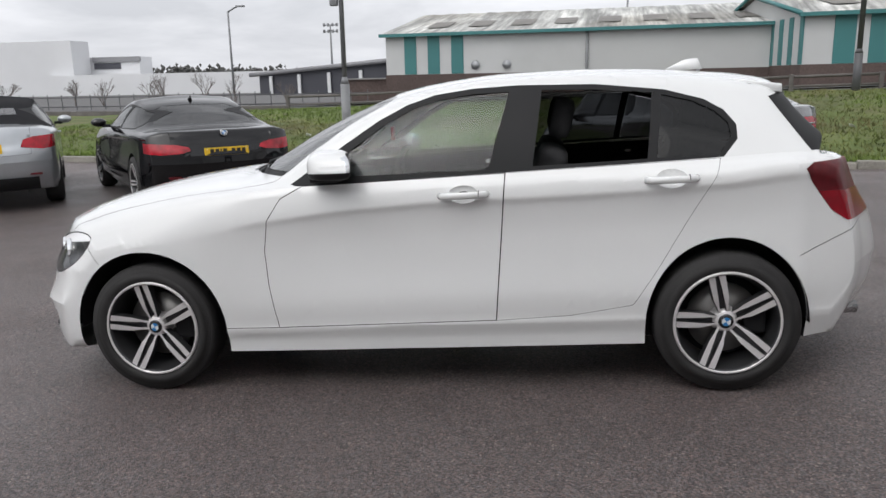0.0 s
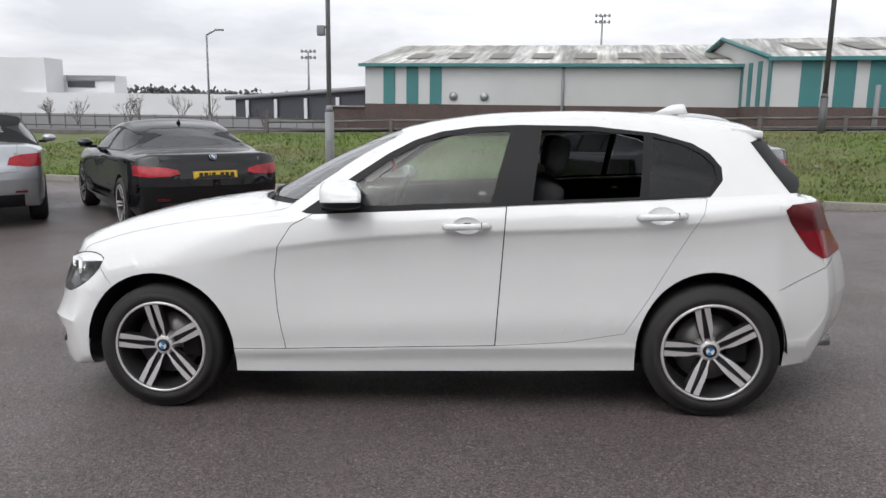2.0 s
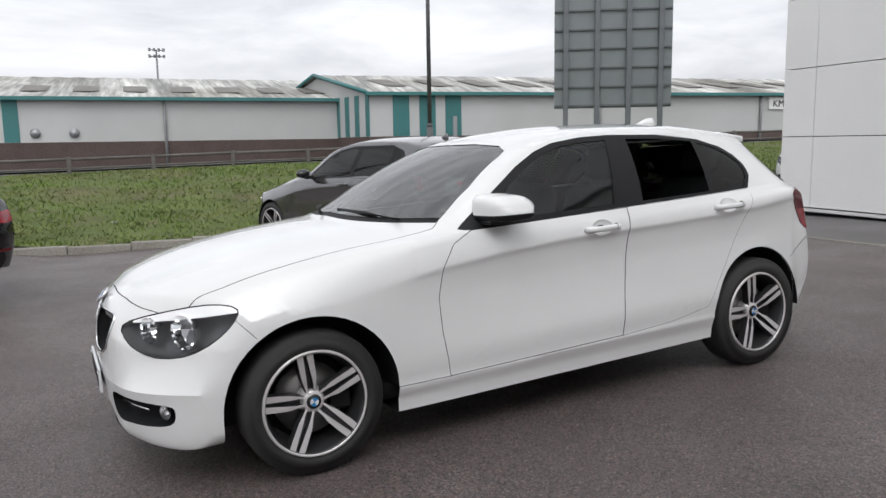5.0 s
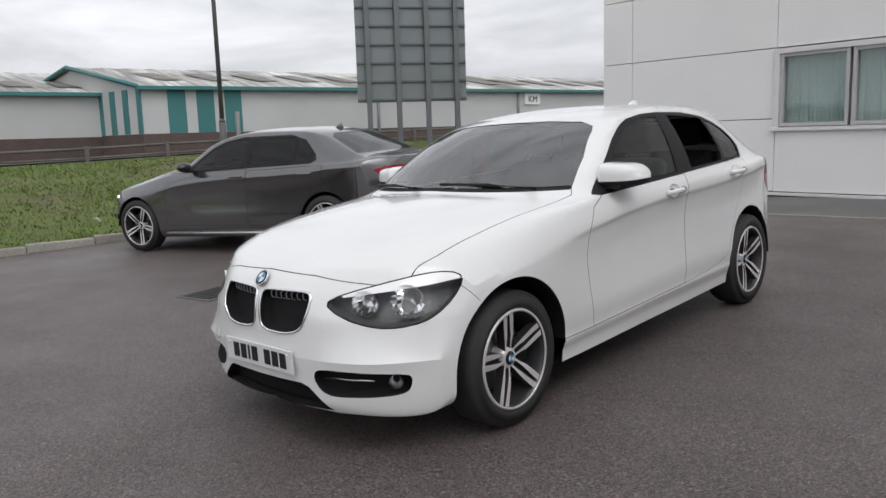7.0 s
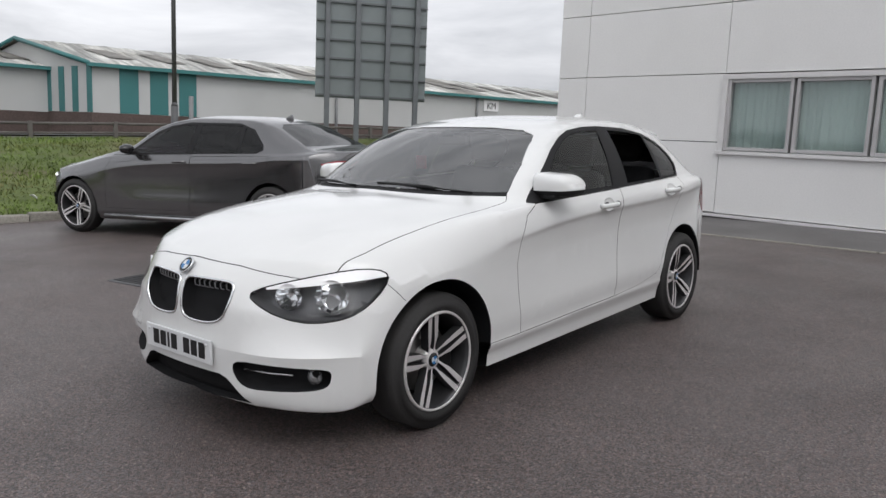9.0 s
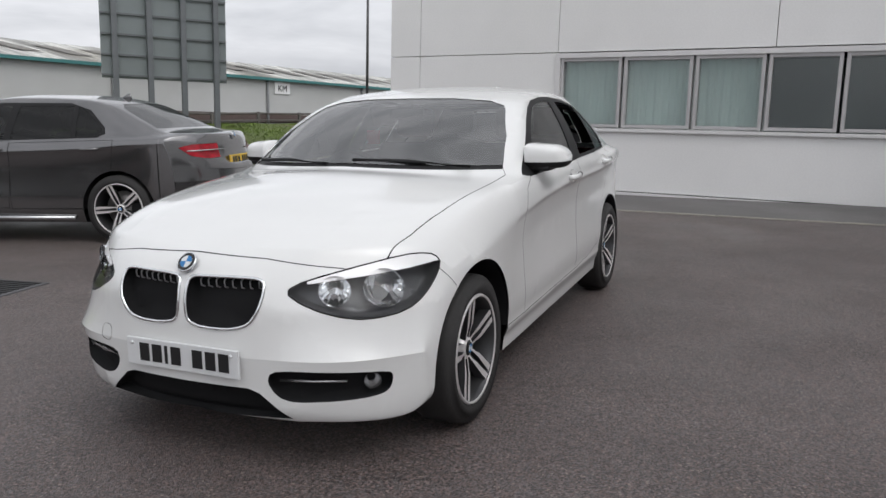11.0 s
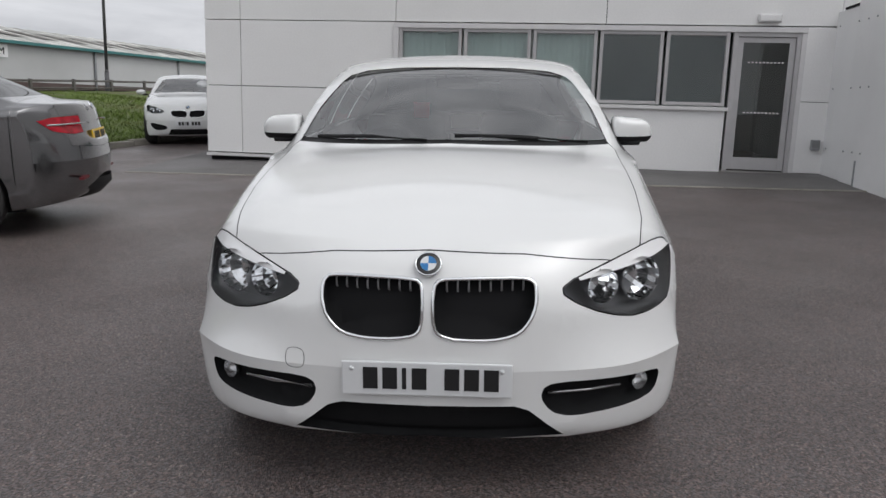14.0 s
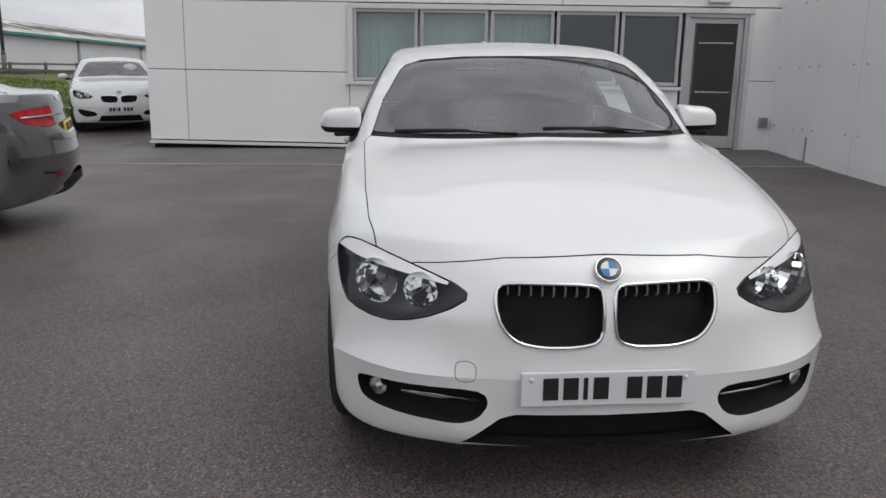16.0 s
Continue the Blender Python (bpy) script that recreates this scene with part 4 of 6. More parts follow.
def wheel(parent, x, y, r, rim, sign, turn, spokes=5, kind="double"):
    """A wheel on the car's side: tyre, rim with spokes, cap and brake."""
    w = new("wheel")
    w.parent, w.empty_display_size = parent, 0.1
    w.matrix_local = pose(x, y, r, 0, 0, 0 if sign < 0 else 180)
    key = (round(r, 3), round(rim, 3), spokes, kind)
    if key not in WHEEL_DATA:
        made = []
        t = 0.113
        tyre = revolve([(rim - 0.004, -t * 0.83), (rim + 0.012, -t * 0.95), (rim + 0.045, -t), (r - 0.04, -t * 0.96), (r - 0.014, -t * 0.88), (r - 0.004, -t * 0.78), (r, -t * 0.6), (r, t * 0.6), (r - 0.02, t * 0.9), (rim + 0.04, t), (rim, t * 0.8)], 72)
        made.append(("tyre", tyre, RUBBER, "black low-profile tyre"))
        barrel = revolve([(rim, -t * 0.86), (rim - 0.006, -t * 0.93), (rim - 0.014, -t * 0.9), (rim - 0.02, -t * 0.7), (rim - 0.035, -t * 0.2), (rim - 0.04, t * 0.8)], 72)
        made.append(("rim", barrel, RIM_GREY, ""))
        made.append(("rim_lip", revolve([(rim + 0.001, -t * 0.86), (rim - 0.003, -t * 0.945), (rim - 0.012, -t * 0.93), (rim - 0.0135, -t * 0.88)], 72), RIM_FACE, "bright machined rim edge"))
        made.append(("brake_disc", revolve([(0.02, 0.0), (rim * 0.68, 0.0), (rim * 0.68, 0.02), (0.02, 0.02)], 40), DISC, ""))
        made.append(("back_plate", revolve([(0.01, 0.045), (rim - 0.045, 0.05)], 40), DARK, ""))
        cal = bmesh.new()
        box(cal, rim * 0.36, rim * 0.78, -0.03, 0.04, -0.07, 0.07, bevel=0.015)
        made.append(("caliper", cal, PLASTIC, ""))
        face, side_ = bmesh.new(), bmesh.new()
        for k in range(spokes):
            a = 2 * math.pi * k / spokes
            rot = Matrix.Rotation(a, 4, "Y")
            for sgn in (-1, 1):
                stations = [(0.040, sgn * 0.0165, 0.0055, -0.062), (0.072, sgn * 0.0195, 0.0055, -0.070), (rim * 0.45, sgn * 0.0225, 0.0102, -0.080), (rim * 0.75, sgn * 0.0225, 0.0130, -0.091), (rim - 0.012, sgn * 0.0215, 0.0140, -0.0985)]
                top = [[rot @ Vector((d, yy, q + e * ww)) for e in (-1, 1)] for d, q, ww, yy in stations]
                low_ = [[rot @ Vector((d, yy + 0.045, q + e * ww * 1.15)) for e in (-1, 1)] for d, q, ww, yy in stations]
                for target, quads in ((face, [(top[i][0], top[i][1], top[i + 1][1], top[i + 1][0]) for i in range(4)]), (side_, [(top[i][e], top[i + 1][e], low_[i + 1][e], low_[i][e]) for i in range(4) for e in (0, 1)])):
                    for qd in quads:
                        target.faces.new([target.verts.new(p) for p in qd])
            web = [rot @ Vector((d, yy + 0.022, q)) for d, q, yy in ((0.04, -0.016, -0.062), (rim * 0.55, -0.02, -0.08), (rim - 0.015, -0.02, -0.0985), (rim - 0.015, 0.02, -0.0985), (rim * 0.55, 0.02, -0.08), (0.04, 0.016, -0.062))]
            side_.faces.new([side_.verts.new(p) for p in web])
        for b_ in (face, side_):
            bmesh.ops.remove_doubles(b_, verts=b_.verts[:], dist=1e-5)
            bmesh.ops.recalc_face_normals(b_, faces=b_.faces[:])
        made.append(("spokes_face", face, RIM_FACE, "machined faces of five twin spokes"))
        made.append(("spokes_side", side_, RIM_GREY, "grey flanks of five twin spokes"))
        made.append(("hub", revolve([(0.0005, -0.066), (0.041, -0.065), (0.049, -0.058), (0.062, -0.02), (0.062, 0.03)], 32), RIM_FACE, ""))
        made.append(("cap", revolve([(0.0005, -0.0735), (0.026, -0.072), (0.033, -0.066)], 28), GLOSS_BLACK, ""))
        cap = bmesh.new()
        for k in (0, 2):
            ring = [(0, -0.0755, 0)] + [(0.0195 * math.cos(math.pi / 2 * (k + j / 6)), -0.0752, 0.0195 * math.sin(math.pi / 2 * (k + j / 6))) for j in range(7)]
            cap.faces.new([cap.verts.new(p) for p in ring])
        made.append(("cap_blue", cap, BADGE_BLUE, ""))
        cap = bmesh.new()
        for k in (1, 3):
            ring = [(0, -0.0755, 0)] + [(0.0195 * math.cos(math.pi / 2 * (k + j / 6)), -0.0752, 0.0195 * math.sin(math.pi / 2 * (k + j / 6))) for j in range(7)]
            cap.faces.new([cap.verts.new(p) for p in ring])
        made.append(("cap_white", cap, WHITE_PLATE, ""))
        WHEEL_DATA[key] = []
        for name, b_, mat, label in made:
            ob = part(name, b_, mat, w, label, smooth=name not in ("spokes_face", "caliper"))
            WHEEL_DATA[key].append((name, ob.data, label))
            if name not in ("tyre", "caliper", "back_plate", "brake_disc"):
                ob.matrix_local = pose(0, 0, 0, 0, turn, 0)
    else:
        for name, data, label in WHEEL_DATA[key]:
            ob = new(name, data)
            ob.parent = w
            tagged(ob, label)
            if name not in ("tyre", "caliper", "back_plate", "brake_disc"):
                ob.matrix_local = pose(0, 0, 0, 0, turn, 0)
    return w


def arch(cx, r, front, rear, top=0.383):
    """The outline of a wheel arch seen from the side."""
    pts = []
    for i in range(25):
        a = math.pi * i / 24
        pts.append((cx + (rear if math.cos(a) > 0 else front) * math.cos(a), r + top * math.sin(a)))
    return [(cx + rear, -0.2)] + pts + [(cx - front, -0.2)]


def rounded(pts, n=4):
    """A convex outline with its corners cut round."""
    out = []
    c = len(pts)
    for i in range(c):
        a, b, d = Vector(pts[i - 1]), Vector(pts[i]), Vector(pts[(i + 1) % c])
        p, q = b + (a - b) * 0.42, b + (d - b) * 0.42
        for k in range(n + 1):
            t = k / n
            v = p * (1 - t) ** 2 + b * 2 * t * (1 - t) + q * t * t
            out.append((v.x, v.y))
    clean = [out[0]]
    for p in out[1:]:
        if (Vector(p) - Vector(clean[-1])).length > 1e-4:
            clean.append(p)
    return clean


def plate(parent, m, w, h, mat, bars):
    """A number plate with plain dark bars in place of its characters."""
    p = part("number_plate", boxed(-w / 2, w / 2, -0.006, 0.006, -h / 2, h / 2, bevel=0.004), mat, parent, "number plate with dark characters", smooth=False)
    p.matrix_local = m
    for a, b in bars:
        part("bar", boxed(a, b, -0.0085, -0.005, -h * 0.30, h * 0.34), INK, p, smooth=False)
    for s in (-1, 1):
        part("screw", tubed((s * w * 0.44, -0.005, h * 0.3), (s * w * 0.44, -0.01, h * 0.3), 0.007, n=10), WHITE_PLATE, p)
    return p


BARS = [(-0.195, -0.15), (-0.135, -0.09), (-0.075, -0.062), (-0.045, 0.0), (0.055, 0.1), (0.115, 0.16), (0.175, 0.22)]


def badge(parent, m, r=0.041):
    """A round maker's badge as plain coloured quarters in a dark ring."""
    b = new("badge")
    b.parent, b.matrix_local, b.empty_display_size = parent, m, 0.05
    part("rim", revolve([(r, 0.004), (r, -0.003), (r * 0.94, -0.005), (r * 0.9, -0.004)], 36), CHROME, b)
    part("ring", revolve([(r * 0.92, -0.002), (r * 0.6, -0.0045)], 36), GLOSS_BLACK, b)
    for mat, ks, nm in ((BADGE_BLUE, (0, 2), "blue_quarters"), (WHITE_PLATE, (1, 3), "white_quarters")):
        bm = bmesh.new()
        for k in ks:
            ring = [(0, -0.006, 0)] + [(r * 0.6 * math.cos(math.pi / 2 * (k + j / 6)), -0.0055, r * 0.6 * math.sin(math.pi / 2 * (k + j / 6))) for j in range(7)]
            bm.faces.new([bm.verts.new(p) for p in ring])
        part(nm, bm, mat, b)


def seat(parent, x, y):
    s = new("seat")
    s.parent, s.matrix_local, s.empty_display_size = parent, pose(x, y, 0), 0.1
    part("cushion", boxed(-0.27, 0.25, -0.25, 0.25, 0.35, 0.56, bevel=0.06), CLOTH, s)
    ob = part("backrest", boxed(-0.07, 0.08, -0.25, 0.25, 0.0, 0.60, bevel=0.06), CLOTH, s)
    ob.matrix_local = pose(0.2, 0, 0.52, 0, 17, 0)
    ob = part("headrest", boxed(-0.05, 0.06, -0.13, 0.13, 0.0, 0.20, bevel=0.05), CLOTH, s)
    ob.matrix_local = pose(0.385, 0, 1.13, 0, 12, 0)


def interior(car, dash_x, belt, wheel_y, rows_):
    part("floor_pan", boxed(-1.0, 1.6, -0.72, 0.72, 0.22, 0.30), CABIN, car)
    bm = bmesh.new()
    box(bm, dash_x - 0.28, dash_x + 0.2, -0.70, 0.70, 0.60, belt - 0.055, bevel=0.05)
    part("dashboard", bm, CABIN, car)
    ring = [(dash_x + 0.38 + 0.07 * math.sin(a), wheel_y + 0.18 * math.cos(a), belt - 0.09 + 0.165 * math.sin(a)) for a in [2 * math.pi * k / 28 for k in range(28)]]
    part("steering_wheel", along(ring, 0.016, closed=True), CABIN, car)
    part("steering_hub", boxed(dash_x + 0.3, dash_x + 0.38, wheel_y - 0.16, wheel_y + 0.16, belt - 0.12, belt - 0.05, bevel=0.02), CABIN, car)
    for x in rows_:
        for y in (-0.36, 0.36):
            seat(car, x, y)


def hatchback():
    """The white five-door hatchback."""
    car = thing("hatchback_car", SLOPE @ pose(-2.1, 0, 0, 0, 0, 0.7) @ pose(2.1, 0, 0), "white five-door hatchback with twin-spoke alloy wheels, parked", "car")
    c = {
        "nose": -2.135, "tail": 2.15, "nose_z": 0.44, "tail_z": 0.56, "round_front": 0.17, "round_rear": 0.13, "rings": 230,
        "bow": curve((-2.14, 0.40), (-1.9, 0.36), (-1.5, 0.30), (-1.0, 0.28), (-0.5, 0.21), (-0.1, 0.12), (0.5, 0.0), (1.3, 0.0), (1.6, -0.01), (1.75, -0.05), (1.85, -0.11), (1.95, -0.17), (2.05, -0.21), (2.15, -0.25)),
        "zt": curve((-2.135, 0.44), (-2.131, 0.565), (-2.107, 0.69), (-2.06, 0.765), (-1.98, 0.82), (-1.85, 0.875), (-1.7, 0.922), (-1.5, 0.968), (-1.3, 0.998), (-1.1, 1.020), (-0.98, 1.028), (-0.9, 1.064), (-0.6, 1.222), (-0.3, 1.345), (-0.12, 1.40), (0.1, 1.435), (0.4, 1.458), (0.7, 1.46), (1.0, 1.45), (1.3, 1.425), (1.55, 1.395), (1.68, 1.365), (1.705, 1.31), (1.79, 1.18), (1.862, 1.03), (1.888, 0.95), (1.912, 0.84), (1.985, 0.762), (2.11, 0.70), (2.15, 0.56)),
        "zbc": curve((-2.135, 0.44), (-2.131, 0.30), (-2.118, 0.225), (-2.08, 0.20), (-1.98, 0.19), (-1.9, 0.185), (-1.0, 0.17), (1.5, 0.19), (1.9, 0.24), (2.05, 0.30), (2.13, 0.42), (2.15, 0.56)),
        "zb": curve((-1.9, 0.188), (-1.7, 0.188), (-1.5, 0.20), (-1.0, 0.195), (0.0, 0.205), (1.0, 0.22), (1.6, 0.23), (1.85, 0.25), (2.0, 0.30)),
        "zs": curve((-1.9, 0.69), (-1.75, 0.752), (-1.6, 0.802), (-1.4, 0.855), (-1.2, 0.898), (-0.9, 0.95), (-0.6, 0.975), (0.0, 1.0), (0.4, 1.01), (1.3, 1.04), (1.6, 1.05), (1.75, 1.035), (1.86, 0.97), (1.91, 0.86), (2.0, 0.74)),
        "yw": curve((-1.8, 0.832), (-1.7, 0.853), (-1.55, 0.879), (-1.35, 0.894), (-1.0, 0.889), (0.0, 0.888), (0.9, 0.888), (1.35, 0.892), (1.6, 0.878), (1.8, 0.835), (2.0, 0.765)),
        "ys": curve((-1.8, 0.70), (-1.7, 0.745), (-1.5, 0.785), (-1.2, 0.815), (-0.6, 0.845), (0.0, 0.848), (0.8, 0.842), (1.3, 0.812), (1.6, 0.782), (1.8, 0.745), (2.0, 0.70)),
        "round_lip": 0.04, "yb": curve((-1.8, 0.765), (-1.6, 0.802), (-1.3, 0.832), (-1.0, 0.842), (0.0, 0.838), (1.0, 0.838), (1.6, 0.818), (1.8, 0.765), (2.0, 0.66)),
        "yr": curve((-2.1, 0.44), (-1.8, 0.58), (-1.4, 0.685), (-1.0, 0.735), (-0.75, 0.755), (-0.5, 0.745), (-0.2, 0.685), (0.1, 0.635), (0.5, 0.615), (1.0, 0.595), (1.4, 0.555), (1.66, 0.52), (1.75, 0.565), (1.85, 0.62), (1.95, 0.645), (2.1, 0.58)),
        "zr": curve((-2.1, 0.66), (-1.9, 0.785), (-1.7, 0.855), (-1.5, 0.907), (-1.2, 0.948), (-0.9, 0.975), (-0.72, 1.005), (-0.5, 1.12), (-0.2, 1.28), (0.0, 1.355), (0.2, 1.395), (0.5, 1.412), (1.0, 1.395), (1.35, 1.355), (1.55, 1.32), (1.63, 1.27), (1.73, 1.155), (1.83, 1.045), (1.90, 0.95), (2.1, 0.66)),
        "gh": curve((-0.9, 0.0), (-0.3, 0.7), (0.3, 1.0), (1.2, 1.0), (1.7, 0.4), (1.9, 0.0)),
        "crown": curve((-2.1, 0.9), (-1.0, 0.95), (-0.5, 0.8), (0.3, 0.62), (1.4, 0.62), (1.8, 0.8)),
    }
    bm = shell(c)
    # the front bumper is blunter in plan than the bonnet above it, the tail rounder
    soft = lambda t: (lambda q: q * q * (3 - 2 * q))(min(max(t, 0.0), 1.0))  # noqa: E731
    for v in bm.verts:
        v.co.x -= 0.055 * soft((abs(v.co.y) - 0.30) / 0.42) * soft((-1.40 - v.co.x) / 0.40) * soft((0.72 - v.co.z) / 0.28)
        v.co.x -= 0.065 * soft((abs(v.co.y) - 0.35) / 0.35) * soft((v.co.x - 1.60) / 0.25) * soft((1.12 - v.co.z) / 0.12)
    # soften the wing tops and the fold across the bumper
    for pick, turns in ((lambda p: -1.95 < p.x < -0.85 and p.y < -0.5 and 0.74 < p.z < 1.02, 10), (lambda p: p.x < -1.45 and p.y > -0.93 and 0.29 < p.z < 0.60, 120), (lambda p: p.x < -1.5 and p.y < -0.45 and p.z < 0.42, 12)):
        chosen = [v for v in bm.verts if pick(v.co) and not v.is_boundary]
        for _ in range(turns):
            bmesh.ops.smooth_vert(bm, verts=chosen, factor=0.5, use_axis_x=True, use_axis_y=True, use_axis_z=True)
    X, Y, Z = (1, 0, 0), (0, 1, 0), (0, 0, 1)
    for cx, fr, re in ((-1.345, 0.385, 0.386), (1.345, 0.352, 0.338)):
        hole = arch(cx, 0.317, fr, re)
        bmesh.ops.delete(bm, geom=cut(bm, hole, X, Z, lambda p: p.y < -0.45 and p.z < 0.8 and abs(p.x - cx) < 0.6), context="FACES")
        core = inset(hole, 0.002)
        left = [f for f in bm.faces if abs(f.calc_center_median().x - cx) < 0.5 and f.calc_center_median().z < 0.75 and within(core, f.calc_center_median().x, f.calc_center_median().z)]
        bmesh.ops.delete(bm, geom=left, context="FACES")
        pts = arch(cx, 0.317, fr + 0.002, re + 0.002, 0.385)
        rows_ = [[(px, max(yy, -0.868 + 0.20 * max(0.0, -1.50 - px)), pz) for px, pz in pts[1:-1]] for yy in (-0.868, -0.45)]
        well = sheet(rows_)
        inner_wing(car, pts[1:-1] + [(pts[-1][0], 0.16), (pts[0][0], 0.16)], 0.46)
        part("wheel_arch_liner", well, PLASTIC, car)
        part("wheel_arch_liner", flipped(sheet(rows_)), PLASTIC, car)
    gh = lambda p: p.y < -0.4 and 0.97 < p.z and -0.8 < p.x < 1.75  # noqa: E731
    panes = (
        ("front_window", [(-0.47, 1.016), (0.315, 1.030), (0.412, 1.360), (0.25, 1.358), (0.09, 1.338), (-0.03, 1.303), (-0.16, 1.238), (-0.32, 1.130)], SIDE_GLASS),
        ("rear_window", [(0.512, 1.035), (1.005, 1.048), (1.045, 1.328), (0.80, 1.352), (0.560, 1.362)], None),
        ("quarter_window", [(1.045, 1.050), (1.31, 1.055), (1.365, 1.130), (1.36, 1.185), (1.31, 1.235), (1.22, 1.283), (1.085, 1.318)], PRIVACY),
    )
    surround = [(-0.60, 0.990), (-0.56, 0.982), (0.4, 1.013), (1.325, 1.042), (1.392, 1.115), (1.395, 1.175), (1.35, 1.238), (1.27, 1.288), (1.10, 1.338), (0.80, 1.376), (0.45, 1.388), (0.25, 1.383), (0.07, 1.362), (-0.06, 1.322), (-0.19, 1.258), (-0.36, 1.150)]
    dlo = take(bm, cut(bm, surround, X, Z, gh))
    for name, pts, mat in panes:
        faces = cut(dlo, pts, X, Z, lambda p: True)
        pane = take(dlo, faces)
        if mat:
            other = flipped(pane)
            shifted(pane, -0.004)
            shifted(other, -0.004)
            part(name, pane, mat, car, "dark tinted quarter glass" if mat is PRIVACY else "clear side glass")
            part(name, other, mat, car, "dark tinted quarter glass" if mat is PRIVACY else "clear side glass")
        else:
            other = flipped(pane)
            shifted(other, -0.004)
            part(name, other, PRIVACY, car, "dark tinted side glass")
            pane.free()
    other = flipped(dlo)
    part("window_surround", dlo, SURROUND, car, "gloss black window surround")
    part("window_surround", other, SURROUND, car, "gloss black window surround")
    # windscreen and rear glass
    half = [(-0.735, 1.022), (0.3, 1.046), (0.3, 1.382), (-0.28, 1.376), (-0.48, 1.361), (-0.57, 1.334), (-0.60, 1.305), (-0.68, 1.175)]
    ws = take(bm, cut(bm, half, Y, Z, lambda p: -1.05 < p.x < 0.12 and p.z > 0.99 and p.y > -0.77))
    black = take(ws, cut(ws, [(-0.9, 0.97), (0.3, 0.97), (0.3, 1.062), (-0.9, 1.040)], Y, Z, lambda p: True))
    spot, facing, _, _ = BVHTree.FromBMesh(ws).ray_cast(Vector((-3, -0.60, 1.092)), Vector((1, 0, 0)))
    if spot:
        spot, facing = spot - facing * 0.012, facing.copy()
        for p in (spot, facing):
            p.y = -p.y
        part("screen_sticker", tubed(spot, spot - facing * 0.002, 0.036, n=24), SURROUND, car, "small round dark windscreen sticker")
    part("windscreen", whole(shifted(ws, -0.003)), SCREEN, car, "clear laminated windscreen")
    part("scuttle", whole(shifted(black, -0.006)), PLASTIC, car, "black plastic scuttle below the windscreen")
    rg = take(bm, cut(bm, [(-0.54, 1.05), (0.3, 1.05), (0.3, 1.30), (-0.46, 1.29)], Y, Z, lambda p: p.x > 1.66 and p.z > 0.99))
    part("rear_window", whole(shifted(rg, -0.003)), REAR_GLASS, car, "dark tinted rear glass")
    edge = take(bm, cut(bm, [(1.565, 1.285), (1.72, 1.325), (1.92, 1.05), (1.70, 1.052)], X, Z, lambda p: p.x > 1.55 and p.z > 0.99 and p.y < -0.3))
    for q in (flipped(edge), edge):
        part("rear_glass_edge", shifted(q, 0.001), SURROUND, car, "black edge of the rear glass")
    # lamps, grilles and intakes
    diag = Vector((1, -1, 0)).normalized()
    hl = rounded([(-1.172, 0.668), (-1.125, 0.709), (-0.88, 0.763), (-0.70, 0.790), (-0.60, 0.780), (-0.562, 0.748), (-0.60, 0.685), (-0.67, 0.624), (-0.77, 0.582), (-0.92, 0.570), (-1.06, 0.604)], 2)
    lamp_, lamp_joint = panel(bm, hl, diag, Z, lambda p: p.x < -1.4 and p.y < -0.3 and 0.5 < p.z < 0.9, 0.0045, 0.006)
    part("lamp_joint", flipped(lamp_joint), DARK, car)
    part("lamp_joint", lamp_joint, DARK, car)
    hl = inset(hl, 0.0045)
    brow_ = take(lamp_, cut(lamp_, [(-1.085, 0.702), (-0.55, 0.752), (-0.5, 0.95), (-1.085, 0.95)], diag, Z, lambda p: True))
    for mirror in (False, True):
        lens = flipped(lamp_) if mirror else lamp_.copy()
        s = 1 if mirror else -1
        h = new("headlight")
        h.parent, h.empty_display_size = car, 0.1
        tub = lens.copy()
        part("housing", sunk(tub, (0.075, -s * 0.06, 0)), HOUSING, h, "dark headlight housing")
        for j, (px, py, pz, r) in enumerate(((-1.968, 0.555, 0.672, 0.060), (-1.852, 0.694, 0.672, 0.078))):
            bowl = revolve([(r, -0.012), (r * 0.98, 0.0), (r * 0.85, 0.03), (r * 0.5, 0.055), (0.003, 0.06)], 18)
            ob = part("reflector", bowl, REFLECTOR, h, smooth=False)
            ob.matrix_local = Matrix.Translation((px + 0.028, s * (py - 0.012), pz)) @ pose(0, 0, 0, 0, 0, -90 - s * 28) @ Matrix.Diagonal((0.98, 1, 0.96, 1))
            ring = [(r * math.cos(a), -0.013, r * math.sin(a)) for a in [2 * math.pi * k / 28 for k in range(28)]]
            ob2 = part("ring", along(ring, 0.004, n=6, closed=True), SATIN, h)
            ob2.matrix_local = ob.matrix_local
            bulb = bmesh.new()
            bmesh.ops.create_uvsphere(bulb, u_segments=12, v_segments=8, radius=0.017)
            ob3 = part("bulb", bulb, WHITE_PLATE, h)
            ob3.matrix_local = ob.matrix_local @ pose(0, 0.02, 0)
        part("brow", shifted(flipped(brow_) if mirror else brow_.copy(), -0.002), BROW, h, "bright strip along the top of the lamp")
        part("lens", shifted(lens, -0.002), LENS, h, "clear headlight cover")
    lamp_.free()
    brow_.free()
    kid = rounded([(-0.016, 0.708), (-0.045, 0.722), (-0.295, 0.724), (-0.331, 0.706), (-0.328, 0.625), (-0.285, 0.558), (-0.20, 0.537), (-0.055, 0.541), (-0.016, 0.57)], 3)
    front = lambda p: p.x < -1.55 and p.y < 0.01  # noqa: E731
    kidney = take(bm, cut(bm, kid, Y, Z, front))
